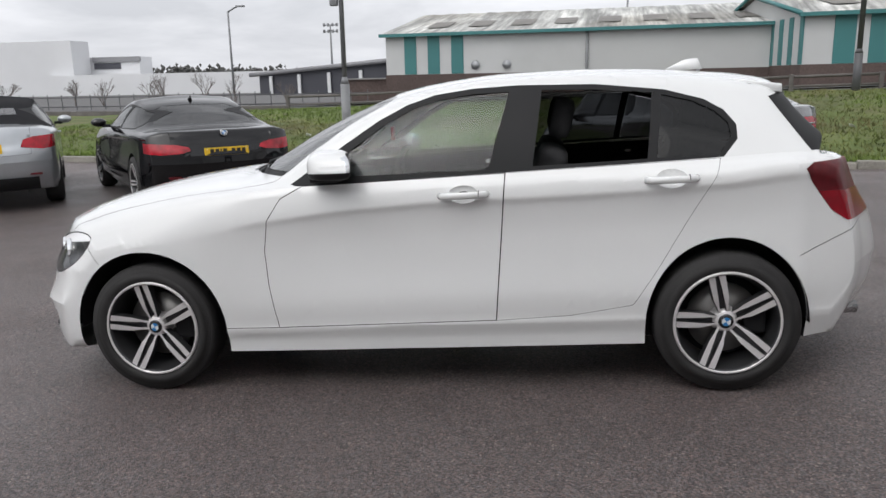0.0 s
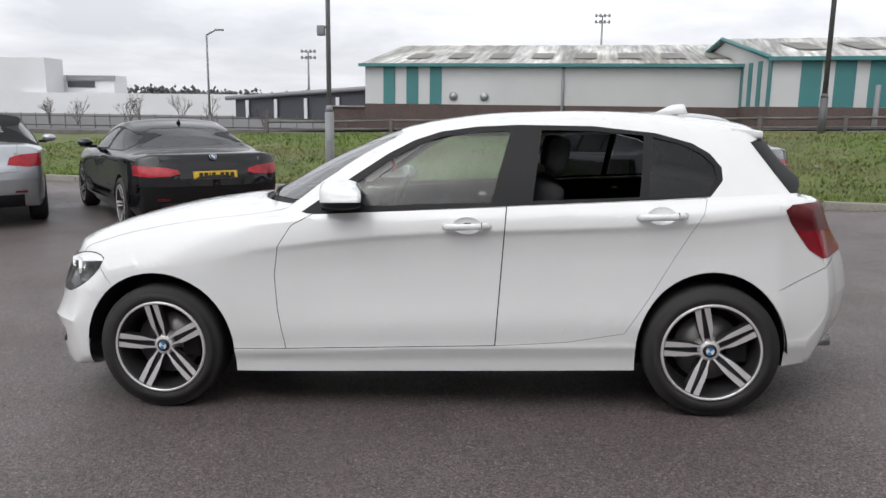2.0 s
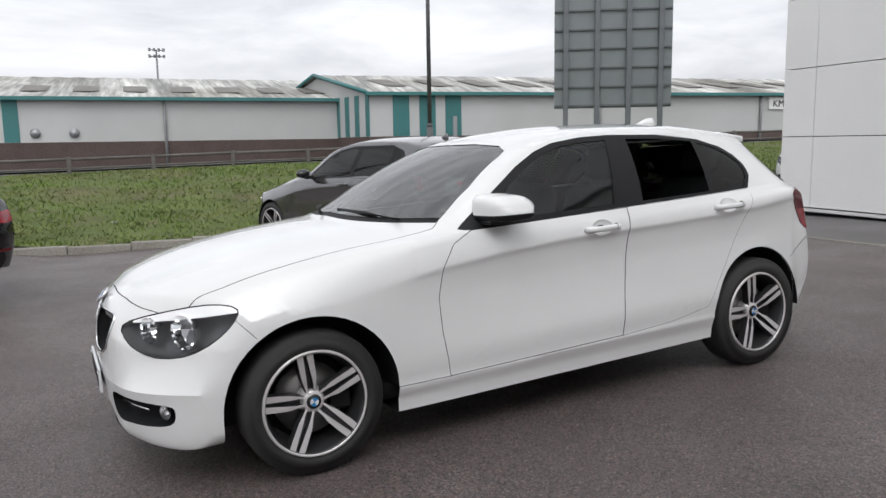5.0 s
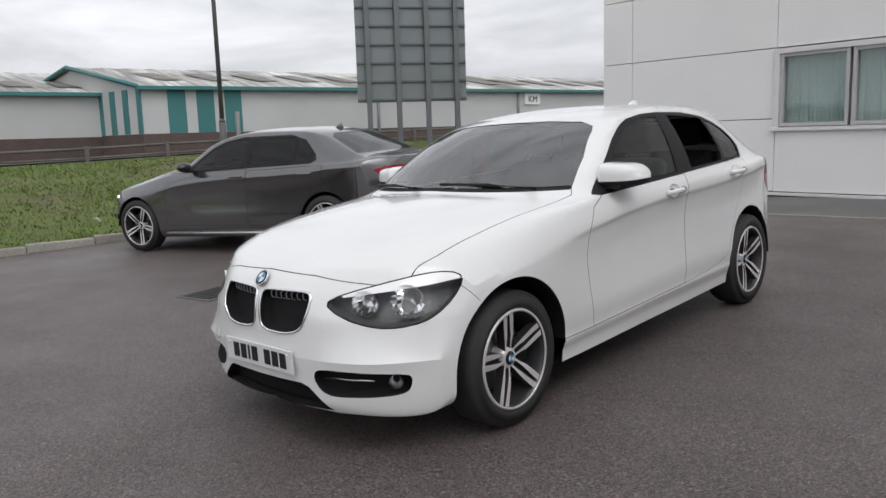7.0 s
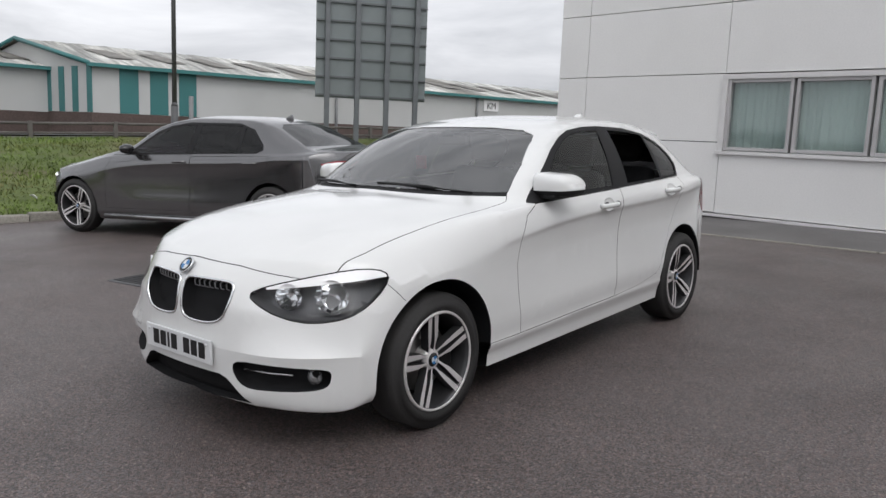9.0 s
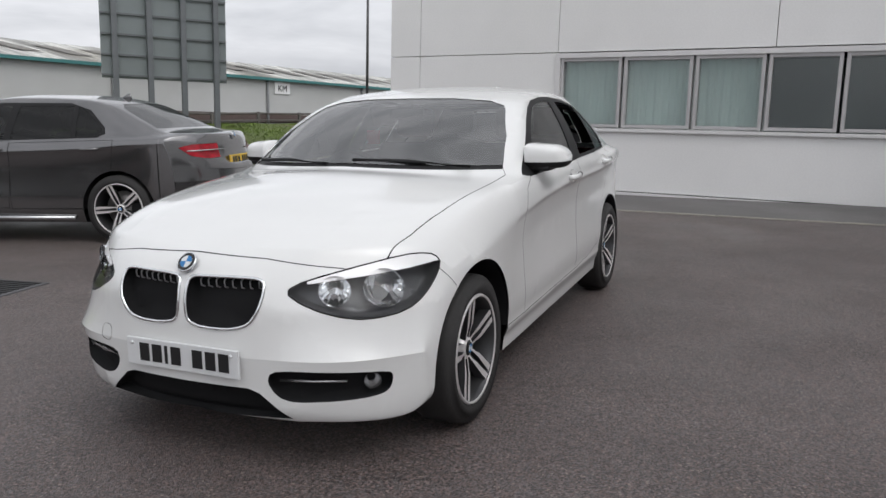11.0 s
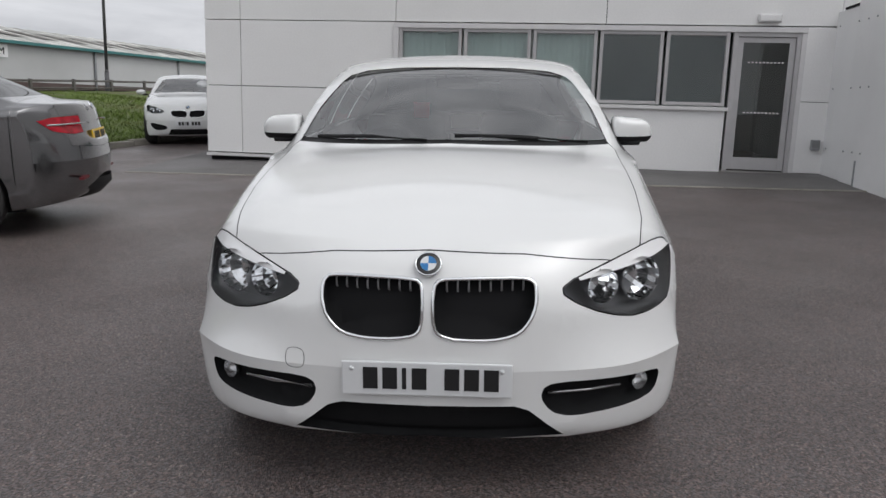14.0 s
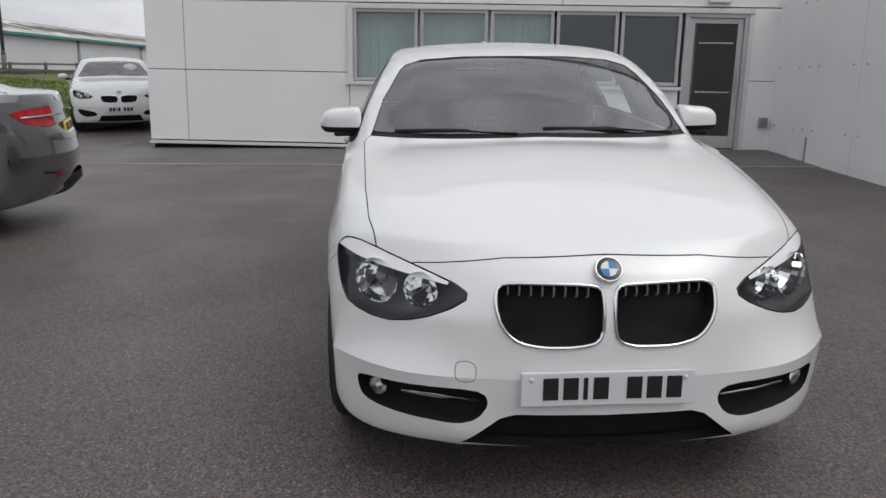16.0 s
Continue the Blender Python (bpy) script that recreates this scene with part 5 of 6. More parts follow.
    for mirror in (False, True):
        k_ = flipped(kidney) if mirror else kidney.copy()
        s = -1 if mirror else 1
        g = new("kidney_grille")
        g.parent, g.empty_display_size = car, 0.1
        rim_pts = edge_loop(k_)
        part("surround", along(rim_pts, 0.0065, n=8, closed=True), CHROME, g, "chrome grille surround")
        part("mesh", sunk(k_, (0.055, 0, 0)), DARK, g)
        for j in range(8):
            yy = -0.056 - 0.0335 * j
            low = 0.558 + 0.0028 * max(0, j - 5) ** 2
            nose_x = -2.092 + 0.42 * yy * yy
            part("slat", along([(nose_x + 0.034, s * yy, 0.718), (nose_x + 0.012, s * yy, 0.704), (nose_x + 0.014, s * yy, 0.682), (nose_x + 0.052, s * yy, 0.664), (nose_x + 0.054, s * yy, low)], 0.0032, n=6), SLAT, g)
    kidney.free()
    inl = rounded([(-0.345, 0.352), (-0.372, 0.408), (-0.735, 0.394), (-0.755, 0.374), (-0.742, 0.315), (-0.70, 0.296), (-0.578, 0.286), (-0.40, 0.284)], 3)
    inlet = take(bm, cut(bm, inl, Y, Z, front))
    for mirror in (False, True):
        k_ = flipped(inlet) if mirror else inlet.copy()
        s = 1 if mirror else -1
        g = new("side_intake")
        g.parent, g.empty_display_size = car, 0.1
        part("recess", sunk(k_, (0.05, -s * 0.02, 0)), DARK, g, "black side air intake")
        part("blade", along([(-2.062, s * 0.375, 0.352), (-2.030, s * 0.50, 0.354), (-1.985, s * 0.61, 0.356)], 0.006), SATIN, g, "bright intake blade")
        fog = part("fog_lamp", revolve([(0.032, -0.010), (0.031, 0.0), (0.026, 0.014), (0.002, 0.026)], 14), SATIN, g, "round fog lamp")
        fog.matrix_local = Matrix.Translation((-1.925, s * 0.680, 0.352)) @ pose(0, 0, 0, 0, 0, -90 - s * 32)
        fl = part("fog_lens", revolve([(0.0005, -0.018), (0.019, -0.015), (0.032, -0.009)], 24), LENS, g)
        fl.matrix_local = fog.matrix_local
    inlet.free()
    low_in = [(0.1, 0.325), (-0.27, 0.325), (-0.315, 0.310), (-0.43, 0.215), (0.1, 0.195)]
    li = take(bm, cut(bm, low_in, Y, Z, front))
    sunk(li, (0.06, 0, 0))
    bmesh.ops.delete(li, geom=[f for f in li.faces if all(abs(v.co.y) < 0.003 for v in f.verts)], context="FACES")
    part("lower_intake", whole(li), DARK, car, "black lower air intake")
    part("splitter", along([(-1.98 + 0.5 * y * y, y, 0.205 + 0.10 * y * y) for y in [-0.42 + 0.06 * k for k in range(15)]], 0.016), GLOSS_BLACK, car, "black lower lip")
    tl = [(1.648, 0.985), (1.680, 1.008), (1.85, 1.010), (2.05, 1.0), (2.05, 0.755), (1.84, 0.755), (1.772, 0.80), (1.675, 0.93)]
    tail = take(bm, cut(bm, tl, X, Z, lambda p: p.x > 1.5 and p.y < -0.45 and p.z > 0.6))
    upper = take(tail, cut(tail, [(1.4, 0.895), (2.3, 0.870), (2.3, 1.1), (1.4, 1.1)], X, Z, lambda p: True))
    for t_, u_ in ((tail.copy(), upper.copy()), (flipped(tail), flipped(upper))):
        lamp_ob = part("tail_lamp", shifted(t_, 0.003), RED_DEEP, car, "red tail lamp")
        part("upper_lens", shifted(u_, 0.003), RED_DARK, lamp_ob, "darker upper part of the lamp")
    tail.free()
    upper.free()
    # panels with joints between them
    inner = take(bm, [f for f in bm.faces if (-0.93 < f.calc_center_median().x < 1.5 and 0.25 < f.calc_center_median().z < 1.03) or (f.calc_center_median().x < -0.6 and f.normal.z > 0.25 and f.calc_center_median().z > 0.72)], remove=False)
    outline = [(-2.3, -0.05), (-2.03, -0.50), (-1.93, -0.60), (-1.80, -0.687), (-1.66, -0.715), (-1.40, -0.735), (-0.70, -0.765), (-0.60, -0.70), (-0.60, 0.2), (-2.3, 0.2)]
    bonnet = take(bm, cut(bm, outline, X, Y, lambda p: p.x < -0.55 and p.z > 0.72 and p.y > -0.8))
    below = [(0.2, 0.797), (0.0, 0.797), (-0.30, 0.786), (-0.56, 0.752), (-0.9, 0.68), (-0.9, 0.4), (0.2, 0.4)]
    strip = take(bonnet, cut(bonnet, below, Y, Z, lambda p: p.x < -1.6))
    nose_ = take(strip, cut(strip, [(y, z - 0.0032) for y, z in below], Y, Z, lambda p: True))
    lid = take(bonnet, cut(bonnet, inset(outline, 0.0036), X, Y, lambda p: True))
    lid_ob = part("bonnet", whole(lid), WHITE_PAINT, car, "white bonnet")
    part("bonnet_joint", whole(shifted(bonnet, -0.006)), DARK, lid_ob)
    part("bonnet_joint", whole(shifted(strip, -0.006)), DARK, lid_ob)
    part("nose_panel", whole(nose_), WHITE_PAINT, car, "white nose above the grille")
    lower_side = lambda p: p.y < -0.6 and p.z < 1.06  # noqa: E731
    doors = (
        ("front_door", [(-0.698, 0.318), (0.332, 0.342), (0.392, 1.012), (-0.54, 0.984), (-0.645, 0.930), (-0.712, 0.83), (-0.738, 0.69), (-0.730, 0.53)]),
        ("rear_door", [(0.332, 0.342), (0.67, 0.362), (0.955, 0.41), (1.055, 0.58), (1.175, 0.76), (1.268, 0.93), (1.312, 1.040), (0.392, 1.012)]),
    )
    for name, pts in doors:
        d, joint = panel(bm, pts, X, Z, lower_side, 0.0035 if name == "front_door" else 0.0018)
        hx, hz = (0.205, 0.925) if name == "front_door" else (1.10, 0.964)
        oval = [(hx + 0.066 * math.cos(a), hz + 0.040 * math.sin(a)) for a in [2 * math.pi * k / 24 for k in range(24)]]
        dish = take(d, cut(d, oval, X, Z, lambda p: True))
        bmesh.ops.subdivide_edges(dish, edges=dish.edges[:], cuts=3, use_grid_fill=True)
        bmesh.ops.triangulate(dish, faces=[f for f in dish.faces if len(f.verts) > 4])
        for v in dish.verts:
            v.co.y += 0.018 * max(0.0, 1 - ((v.co.x - hx) / 0.066) ** 2 - ((v.co.z - hz) / 0.040) ** 2) ** 0.7
        for q, j_ in ((flipped(d), flipped(joint)), (d, joint)):
            ob = part(name, q, WHITE_PAINT, car, "white door panel")
            part("door_seal", j_, DARK, ob, "dark joint round the door")
            part("handle_dish", flipped(dish) if q is not d else dish, WHITE_PAINT, ob, "dish pressed behind the handle")
    for line, keep in (
        ([(1.64, 0.612), (1.93, 0.742), (1.93, 0.7455), (1.64, 0.6155)], lambda p: p.x > 1.5 and p.y < -0.5 and 0.5 < p.z < 0.85),
        ([(-0.97, 0.3155), (-0.69, 0.3175), (-0.69, 0.3205), (-0.97, 0.3185)], lambda p: p.y < -0.7 and p.z < 0.45),
        ([(-1.66, 0.735), (-1.575, 0.640), (-1.5715, 0.640), (-1.6565, 0.735)], lambda p: p.x < -1.4 and p.y < -0.6 and 0.55 < p.z < 0.85),
    ):
        strip = take(bm, cut(bm, line, X, Z, keep))
        shifted(strip, -0.005)
        part("panel_joint", flipped(strip), DARK, car)
        part("panel_joint", strip, DARK, car)
    under = take(bm, [f for f in bm.faces if f.normal.z < -0.6 and f.calc_center_median().z < 0.3 and -1.7 < f.calc_center_median().x < 1.8])
    part("underbody", whole(under), PLASTIC, car, "black underbody")
    whole(bm)
    square = rounded([(0.387, 0.425), (0.452, 0.425), (0.452, 0.490), (0.387, 0.490)], 3)
    cover, joint = panel(bm, square, Y, Z, lambda p: p.x < -1.8 and 0.3 < p.y < 0.55 and 0.38 < p.z < 0.55, 0.0025, 0.003)
    ob = part("tow_eye_cover", cover, WHITE_PAINT, car)
    part("cover_joint", joint, SEAM_GREY, ob)
    part("body", bm, WHITE_PAINT, car, "white painted body shell")
    part("inner_body", whole(shifted(inner, -0.016)), DARK, car)
    # mirrors, handles, wipers, aerial
    for s in (-1, 1):
        mir = new("door_mirror")
        mir.parent, mir.empty_display_size = car, 0.1
        bmm = bmesh.new()
        bmesh.ops.create_uvsphere(bmm, u_segments=24, v_segments=16, radius=1)
        for v in bmm.verts:
            x, y, z = v.co
            sq = lambda a: math.copysign(abs(a) ** 0.5, a)  # noqa: E731
            v.co = Vector((-0.375 + 0.115 * sq(x) * (1 if x < 0 else 0.75) + 0.045 * y, s * (0.888 + 0.104 * sq(y)), 1.077 + 0.070 * sq(z) * (1 - 0.10 * max(0, y)) - (0.022 * (y + 0.5) if z > 0 else 0.0)))
            v.co.z = max(v.co.z, 1.013 + 0.010 * abs(x))
        base_ = take(bmm, [f for f in bmm.faces if f.calc_center_median().z < 1.050])
        glass_ = take(bmm, [f for f in bmm.faces if f.calc_center_median().x > -0.308])
        part("cap", bmm, WHITE_PAINT, mir, "white mirror cap")
        part("base", base_, PLASTIC, mir)
        part("mirror_glass", glass_, CHROME, mir)
        part("arm", boxed(-0.48, -0.34, min(s * 0.80, s * 0.92), max(s * 0.80, s * 0.92), 1.002, 1.028, bevel=0.012), PLASTIC, mir)
        part("indicator", along([(-0.440 + 0.03 * k * k * 0.1, s * (0.825 + 0.05 * k), 1.052) for k in range(4)], 0.005), WHITE_PLATE, mir)
        for hx, hz in ((0.205, 0.927), (1.10, 0.966)):
            hd = new("door_handle")
            hd.parent, hd.empty_display_size = car, 0.05
            part("grip", along([(hx - 0.108, s * 0.872, hz), (hx - 0.09, s * 0.897, hz), (hx - 0.03, s * 0.906, hz + 0.001), (hx + 0.05, s * 0.906, hz + 0.002), (hx + 0.09, s * 0.897, hz + 0.003), (hx + 0.108, s * 0.872, hz + 0.003)], 0.0125, n=12), WHITE_PAINT, hd).matrix_local = Matrix.Translation((0, 0, -0.006 - 0.25 * hz)) @ Matrix.Diagonal((1, 1, 1.25, 1))
            part("lock_joint", along([(hx + 0.070, s * (0.9 + 0.0135 * math.cos(a)), hz + 0.0165 * math.sin(a)) for a in [2 * math.pi * k / 14 for k in range(14)]], 0.0018, n=5, closed=True), SURROUND, hd)
    for a, b, q in (((-0.80, -0.62, 1.040), (-0.885, -0.02, 1.068), 0), ((-0.945, 0.10, 1.050), (-0.77, 0.62, 1.052), 0)):
        mid = (Vector(a) + Vector(b)) / 2 + Vector((-0.02, 0, 0.012))
        part("wiper", along([a, mid, b], 0.009), PLASTIC, car, "black wiper blade")
    fin = bmesh.new()
    bmesh.ops.create_cone(fin, cap_ends=True, segments=16, radius1=1, radius2=0.22, depth=1)
    for v in fin.verts:
        top_ = v.co.z > 0
        v.co = Vector((1.285 + v.co.x * (0.105 if not top_ else 0.16) + (0.045 if top_ else 0), v.co.y * 0.036, 1.458 + v.co.z * (0.056 - (0.04 * max(0, -v.co.x) if top_ else 0))))
    part("aerial", fin, WHITE_PAINT, car, "white shark-fin aerial")
    spo = bmesh.new()
    box(spo, 1.45, 1.675, -0.50, 0.50, 1.330, 1.372, bevel=0.012)
    for v in spo.verts:
        v.co.x -= 0.12 * v.co.y ** 2
        v.co.z -= 0.10 * v.co.y ** 2 + 0.16 * (v.co.x - 1.58)
    part("spoiler", spo, WHITE_PAINT, car, "white roof spoiler")
    part("exhaust", tubed((1.86, -0.45, 0.27), (2.03, -0.45, 0.27), 0.030, n=16), SATIN, car)
    plate(car, Matrix.Translation((-2.143, 0, 0.418)) @ pose(0, 0, 0, 0, 0, -90), 0.522, 0.107, WHITE_PLATE, BARS)
    badge(car, Matrix.Translation((-2.083, 0, 0.765)) @ pose(0, 0, 0, 0, 0, -90) @ pose(0, 0, 0, -40, 0, 0))
    interior(car, -0.70, 1.0, 0.36, (0.24, 1.0))
    part("headliner", boxed(-0.05, 1.5, -0.52, 0.52, 1.335, 1.345), HEADLINER, car)
    part("parcel_shelf", boxed(1.25, 1.75, -0.6, 0.6, 0.93, 0.95), CABIN, car)
    part("rear_view_mirror", boxed(-0.225, -0.195, -0.11, 0.11, 1.268, 1.325, bevel=0.012), PLASTIC, car)
    part("sensor_pod", boxed(-0.265, -0.16, -0.055, 0.055, 1.318, 1.346, bevel=0.010), PLASTIC, car, "black sensor pod behind the windscreen")
    part("tag", boxed(-0.305, -0.295, 0.14, 0.22, 1.12, 1.20, bevel=0.004), RED_TAG, car, "small red hanging tag")
    for x, y, t in ((-1.345, -0.758, -27), (1.345, -0.765, -31)):
        wheel(car, x, y, 0.317, 0.2334, -1, t)
        wheel(car, x, -y, 0.317, 0.2334, 1, t + 40)
    return car


def edge_loop(bm):
    """The outline of a patch, in order."""
    edges = [e for e in bm.edges if len(e.link_faces) == 1]
    nxt = {}
    for e in edges:
        for v in e.verts:
            nxt.setdefault(v, []).append(e.other_vert(v))
    start = edges[0].verts[0]
    loop, prev, cur = [start], None, start
    for _ in range(len(edges)):
        step = [v for v in nxt[cur] if v is not prev]
        if not step:
            break
        prev, cur = cur, step[0]
        if cur is start:
            break
        loop.append(cur)
    pts = [v.co.copy() for v in loop]
    even = [pts[0]]
    for p in pts[1:]:
        if (p - even[-1]).length > 0.012:
            even.append(p)
    return even


hatchback()


def notchback(name, label, m, spec, paint, tops=None, plate_mat=YELLOW_PLATE, lowered=False):
    """A three-box car: long bonnet, cabin, separate boot."""
    car = thing(name, m, label, "car")
    ax, r, rim, W, H, belt = spec["axle"], spec["wheel"], spec["rim"], spec["half"], spec["height"], spec["belt"]
    n0, n1, cowl, head, back, deck = spec["nose"], spec["tail"], spec["cowl"], spec["header"], spec["back"], spec["deck"]
    boot = spec["boot"]
    c = {
        "nose": n0, "tail": n1, "nose_z": 0.50, "tail_z": 0.62, "round_front": 0.17, "round_rear": 0.15, "rings": 110,
        "bow": curve((n0, 0.42), (n0 + 0.3, 0.36), (cowl - 0.2, 0.28), (head, 0.14), (head + 0.6, 0.0), (back, 0.0), (deck, -0.08), (n1 - 0.25, -0.16 - spec.get("sweep", 0) * 0.6), (n1, -0.24 - spec.get("sweep", 0))),
        "zt": curve((n0, 0.50), (n0 + 0.01, 0.62), (n0 + 0.05, 0.72), (n0 + 0.14, 0.79), (n0 + 0.35, 0.87), (n0 + 0.7, 0.94), (cowl - 0.1, belt + 0.045), (cowl, belt + 0.07), ((cowl + head) / 2, belt + 0.07 + 0.55 * (H - belt - 0.10)), (head, H - 0.055), (head + 0.45, H), (back - 0.35, H - 0.02), (back, H - 0.075), ((back + deck) / 2, (H + boot) / 2 - 0.02), (deck, boot + 0.012), (n1 - 0.30, boot - 0.005), (n1 - 0.16, boot - 0.02), (n1 - 0.11, boot - 0.09), (n1 - 0.07, 0.80), (n1 - 0.02, 0.74), (n1, 0.62)),
        "zbc": curve((n0, 0.50), (n0 + 0.01, 0.36), (n0 + 0.05, 0.25), (n0 + 0.15, 0.19), (-ax, 0.17), (ax, 0.18), (n1 - 0.3, 0.24), (n1 - 0.1, 0.30), (n1 - 0.02, 0.44), (n1, 0.62)),
        "zb": curve((n0 + 0.3, 0.19), (-ax, 0.19), (0.0, 0.20), (ax, 0.21), (n1 - 0.35, 0.26), (n1, 0.32)),
        "zs": curve((n0 + 0.25, 0.70), (n0 + 0.5, 0.80), (-ax, 0.87), (cowl + 0.2, belt - 0.03), (0.3, belt), (back, belt + 0.03), (deck, boot - 0.04), (n1 - 0.35, boot - 0.045), (n1 - 0.2, boot - 0.10), (n1, 0.75)),
        "yw": curve((n0 + 0.3, W - 0.10), (n0 + 0.5, W - 0.03), (-ax, W), (0.0, W - 0.01), (ax, W), (n1 - 0.6, W - 0.02), (n1 - 0.3, W - 0.07), (n1, W - 0.16)),
        "ys": curve((n0 + 0.3, W - 0.19), (n0 + 0.5, W - 0.13), (-ax, W - 0.09), (0.0, W - 0.055), (ax, W - 0.07), (n1 - 0.6, W - 0.10), (n1 - 0.3, W - 0.15), (n1, W - 0.24)),
        "yb": curve((n0 + 0.3, W - 0.16), (-ax, W - 0.07), (ax, W - 0.07), (n1 - 0.3, W - 0.12), (n1, W - 0.22)),
        "yr": curve((n0, 0.45), (n0 + 0.5, 0.62), (cowl - 0.1, W - 0.15), (cowl + 0.2, W - 0.15), (head, W - 0.26), (head + 0.5, W - 0.30), (back, W - 0.31), ((back + deck) / 2, W - 0.25), (deck, W - 0.20), (n1 - 0.3, W - 0.24), (n1, W - 0.34)),
        "zr": curve((n0, 0.66), (n0 + 0.25, 0.80), (-ax, 0.92), (cowl, belt + 0.012), (cowl + 0.22, belt + 0.05), (head, H - 0.12), (head + 0.45, H - 0.055), (back - 0.3, H - 0.075), (back, H - 0.125), ((back + deck) / 2, (H + boot) / 2 - 0.09), (deck, boot - 0.012), (n1 - 0.3, boot - 0.015), (n1 - 0.15, boot - 0.05), (n1 - 0.08, 0.80), (n1, 0.66)),
        "gh": curve((cowl, 0.0), (head, 0.9), (back, 0.9), (deck, 0.0)),
        "crown": curve((n0, 0.9), (cowl, 0.95), (head, 0.7), (back, 0.66), (deck, 0.8)),
    }
    bm = shell(c)
    X, Y, Z = (1, 0, 0), (0, 1, 0), (0, 0, 1)
    for cx in (-ax, ax):
        bmesh.ops.delete(bm, geom=cut(bm, arch(cx, r, r + 0.035, r + 0.04, r + 0.045), X, Z, lambda p: p.y < -0.45 and p.z < 0.85 and abs(p.x - cx) < 0.6), context="FACES")
        pts = arch(cx, r, r + 0.037, r + 0.042, r + 0.047)
        rows_ = [[(px, yy, pz) for px, pz in pts[1:-1]] for yy in (-W + 0.03, -0.45)]
        inner_wing(car, pts[1:-1] + [(pts[-1][0], 0.16), (pts[0][0], 0.16)], 0.46)
        part("wheel_arch_liner", sheet(rows_), PLASTIC, car)
        part("wheel_arch_liner", flipped(sheet(rows_)), PLASTIC, car)
    d0, d1 = spec["dlo"]
    hb = H - 0.115
    dlo_pts = [(d0, belt - 0.012), (d1 - 0.08, belt + 0.030), (d1, belt + 0.07), (d1 - 0.02, belt + 0.13), (d1 - 0.22, hb - 0.06), (back - 0.35, hb + 0.012), (head + 0.35, hb + 0.022), (head + 0.08, hb - 0.02), (head - 0.10, hb - 0.085)]
    dlo = take(bm, cut(bm, dlo_pts, X, Z, lambda p: p.y < -0.35 and p.z > belt - 0.1 and cowl - 0.2 < p.x < deck))
    lo, hi = belt + 0.012, hb - 0.004
    posts = spec["posts"]
    panes = [[(d0 + 0.10, lo), (posts[0] - 0.03, lo + 0.012), (posts[0] + 0.0, hi - 0.008), (head + 0.33, hi - 0.004), (head + 0.1, hi - 0.045), (head - 0.08, hi - 0.11)]]
    if len(posts) > 1:
        panes.append([(posts[0] + 0.05, lo + 0.012), (posts[1] - 0.02, lo + 0.025), (posts[1] - 0.06, hi - 0.015), (posts[0] + 0.08, hi - 0.006)])
        panes.append([(posts[1] + 0.03, lo + 0.028), (d1 - 0.09, lo + 0.035), (d1 - 0.035, belt + 0.085), (d1 - 0.05, belt + 0.13), (d1 - 0.24, hi - 0.075), (posts[1] - 0.01, hi - 0.02)])
    else:
        panes.append([(posts[0] + 0.05, lo + 0.012), (d1 - 0.10, lo + 0.035), (d1 - 0.045, belt + 0.085), (d1 - 0.06, belt + 0.125), (d1 - 0.25, hi - 0.075), (posts[0] + 0.30, hi - 0.012), (posts[0] + 0.08, hi - 0.010)])
    for i, pts in enumerate(panes):
        pane = take(dlo, cut(dlo, pts, X, Z, lambda p: True))
        for q in (flipped(pane), pane):
            part("side_window", shifted(q, -0.003), SIDE_GLASS if i == 0 else PRIVACY, car)
    for q in (flipped(dlo), dlo):
        part("window_surround", q, SURROUND, car)
    wt = H - 0.075
    ws = take(bm, cut(bm, [(-(W - 0.19), belt + 0.055), (0.3, belt + 0.09), (0.3, wt), (-0.42, wt - 0.025), (-(W - 0.37), wt - 0.06)], Y, Z, lambda p: cowl - 0.15 < p.x < head + 0.25 and p.z > belt + 0.03 and p.y > -(W - 0.14)))
    part("windscreen", whole(shifted(ws, -0.003)), SCREEN, car, "clear windscreen")
    if not tops:
        rg = take(bm, cut(bm, [(-(W - 0.27), boot + 0.035), (0.3, boot + 0.04), (0.3, H - 0.10), (-0.40, H - 0.115), (-(W - 0.40), H - 0.16)], Y, Z, lambda p: back - 0.12 < p.x < deck + 0.1 and p.y > -(W - 0.2) and p.z > boot))
        part("rear_window", whole(shifted(rg, -0.003)), SLOPED_GLASS, car, "dark rear window")
    else:
        top_faces = [f for f in bm.faces if f.calc_center_median().z > belt + 0.035 and head - 0.05 < f.calc_center_median().x < deck]
        soft = take(bm, top_faces)
        rg = take(soft, cut(soft, [(-0.42, boot + 0.12), (0.3, boot + 0.12), (0.3, H - 0.15), (-0.38, H - 0.16)], Y, Z, lambda p: back - 0.1 < p.x < deck))
        part("soft_top", whole(soft), tops, car, "black fabric folding roof")
        part("rear_window", whole(rg), SCREEN, car)
    tl = spec["tail_lamp"]
    if len(posts) > 1:
        lamp_ = take(bm, cut(bm, [(n1 - 0.37, 0.955), (n1 - 0.28, 0.982), (n1 + 0.1, 0.995), (n1 + 0.1, 0.868), (n1 - 0.15, 0.838), (n1 - 0.27, 0.868)], X, Z, lambda p: p.x > n1 - 0.7 and p.y < -0.42))
    else:
        lamp_ = take(bm, cut(bm, tl, Y, Z, lambda p: p.x > n1 - 0.42 and p.y < -0.2 and 0.6 < p.z < 1.1))
    for q in (flipped(lamp_), lamp_):
        part("tail_lamp", shifted(q, 0.004), RED_LENS, car, "red tail lamp")
    front = lambda p: p.x < n0 + 0.75 and p.y < 0.01  # noqa: E731
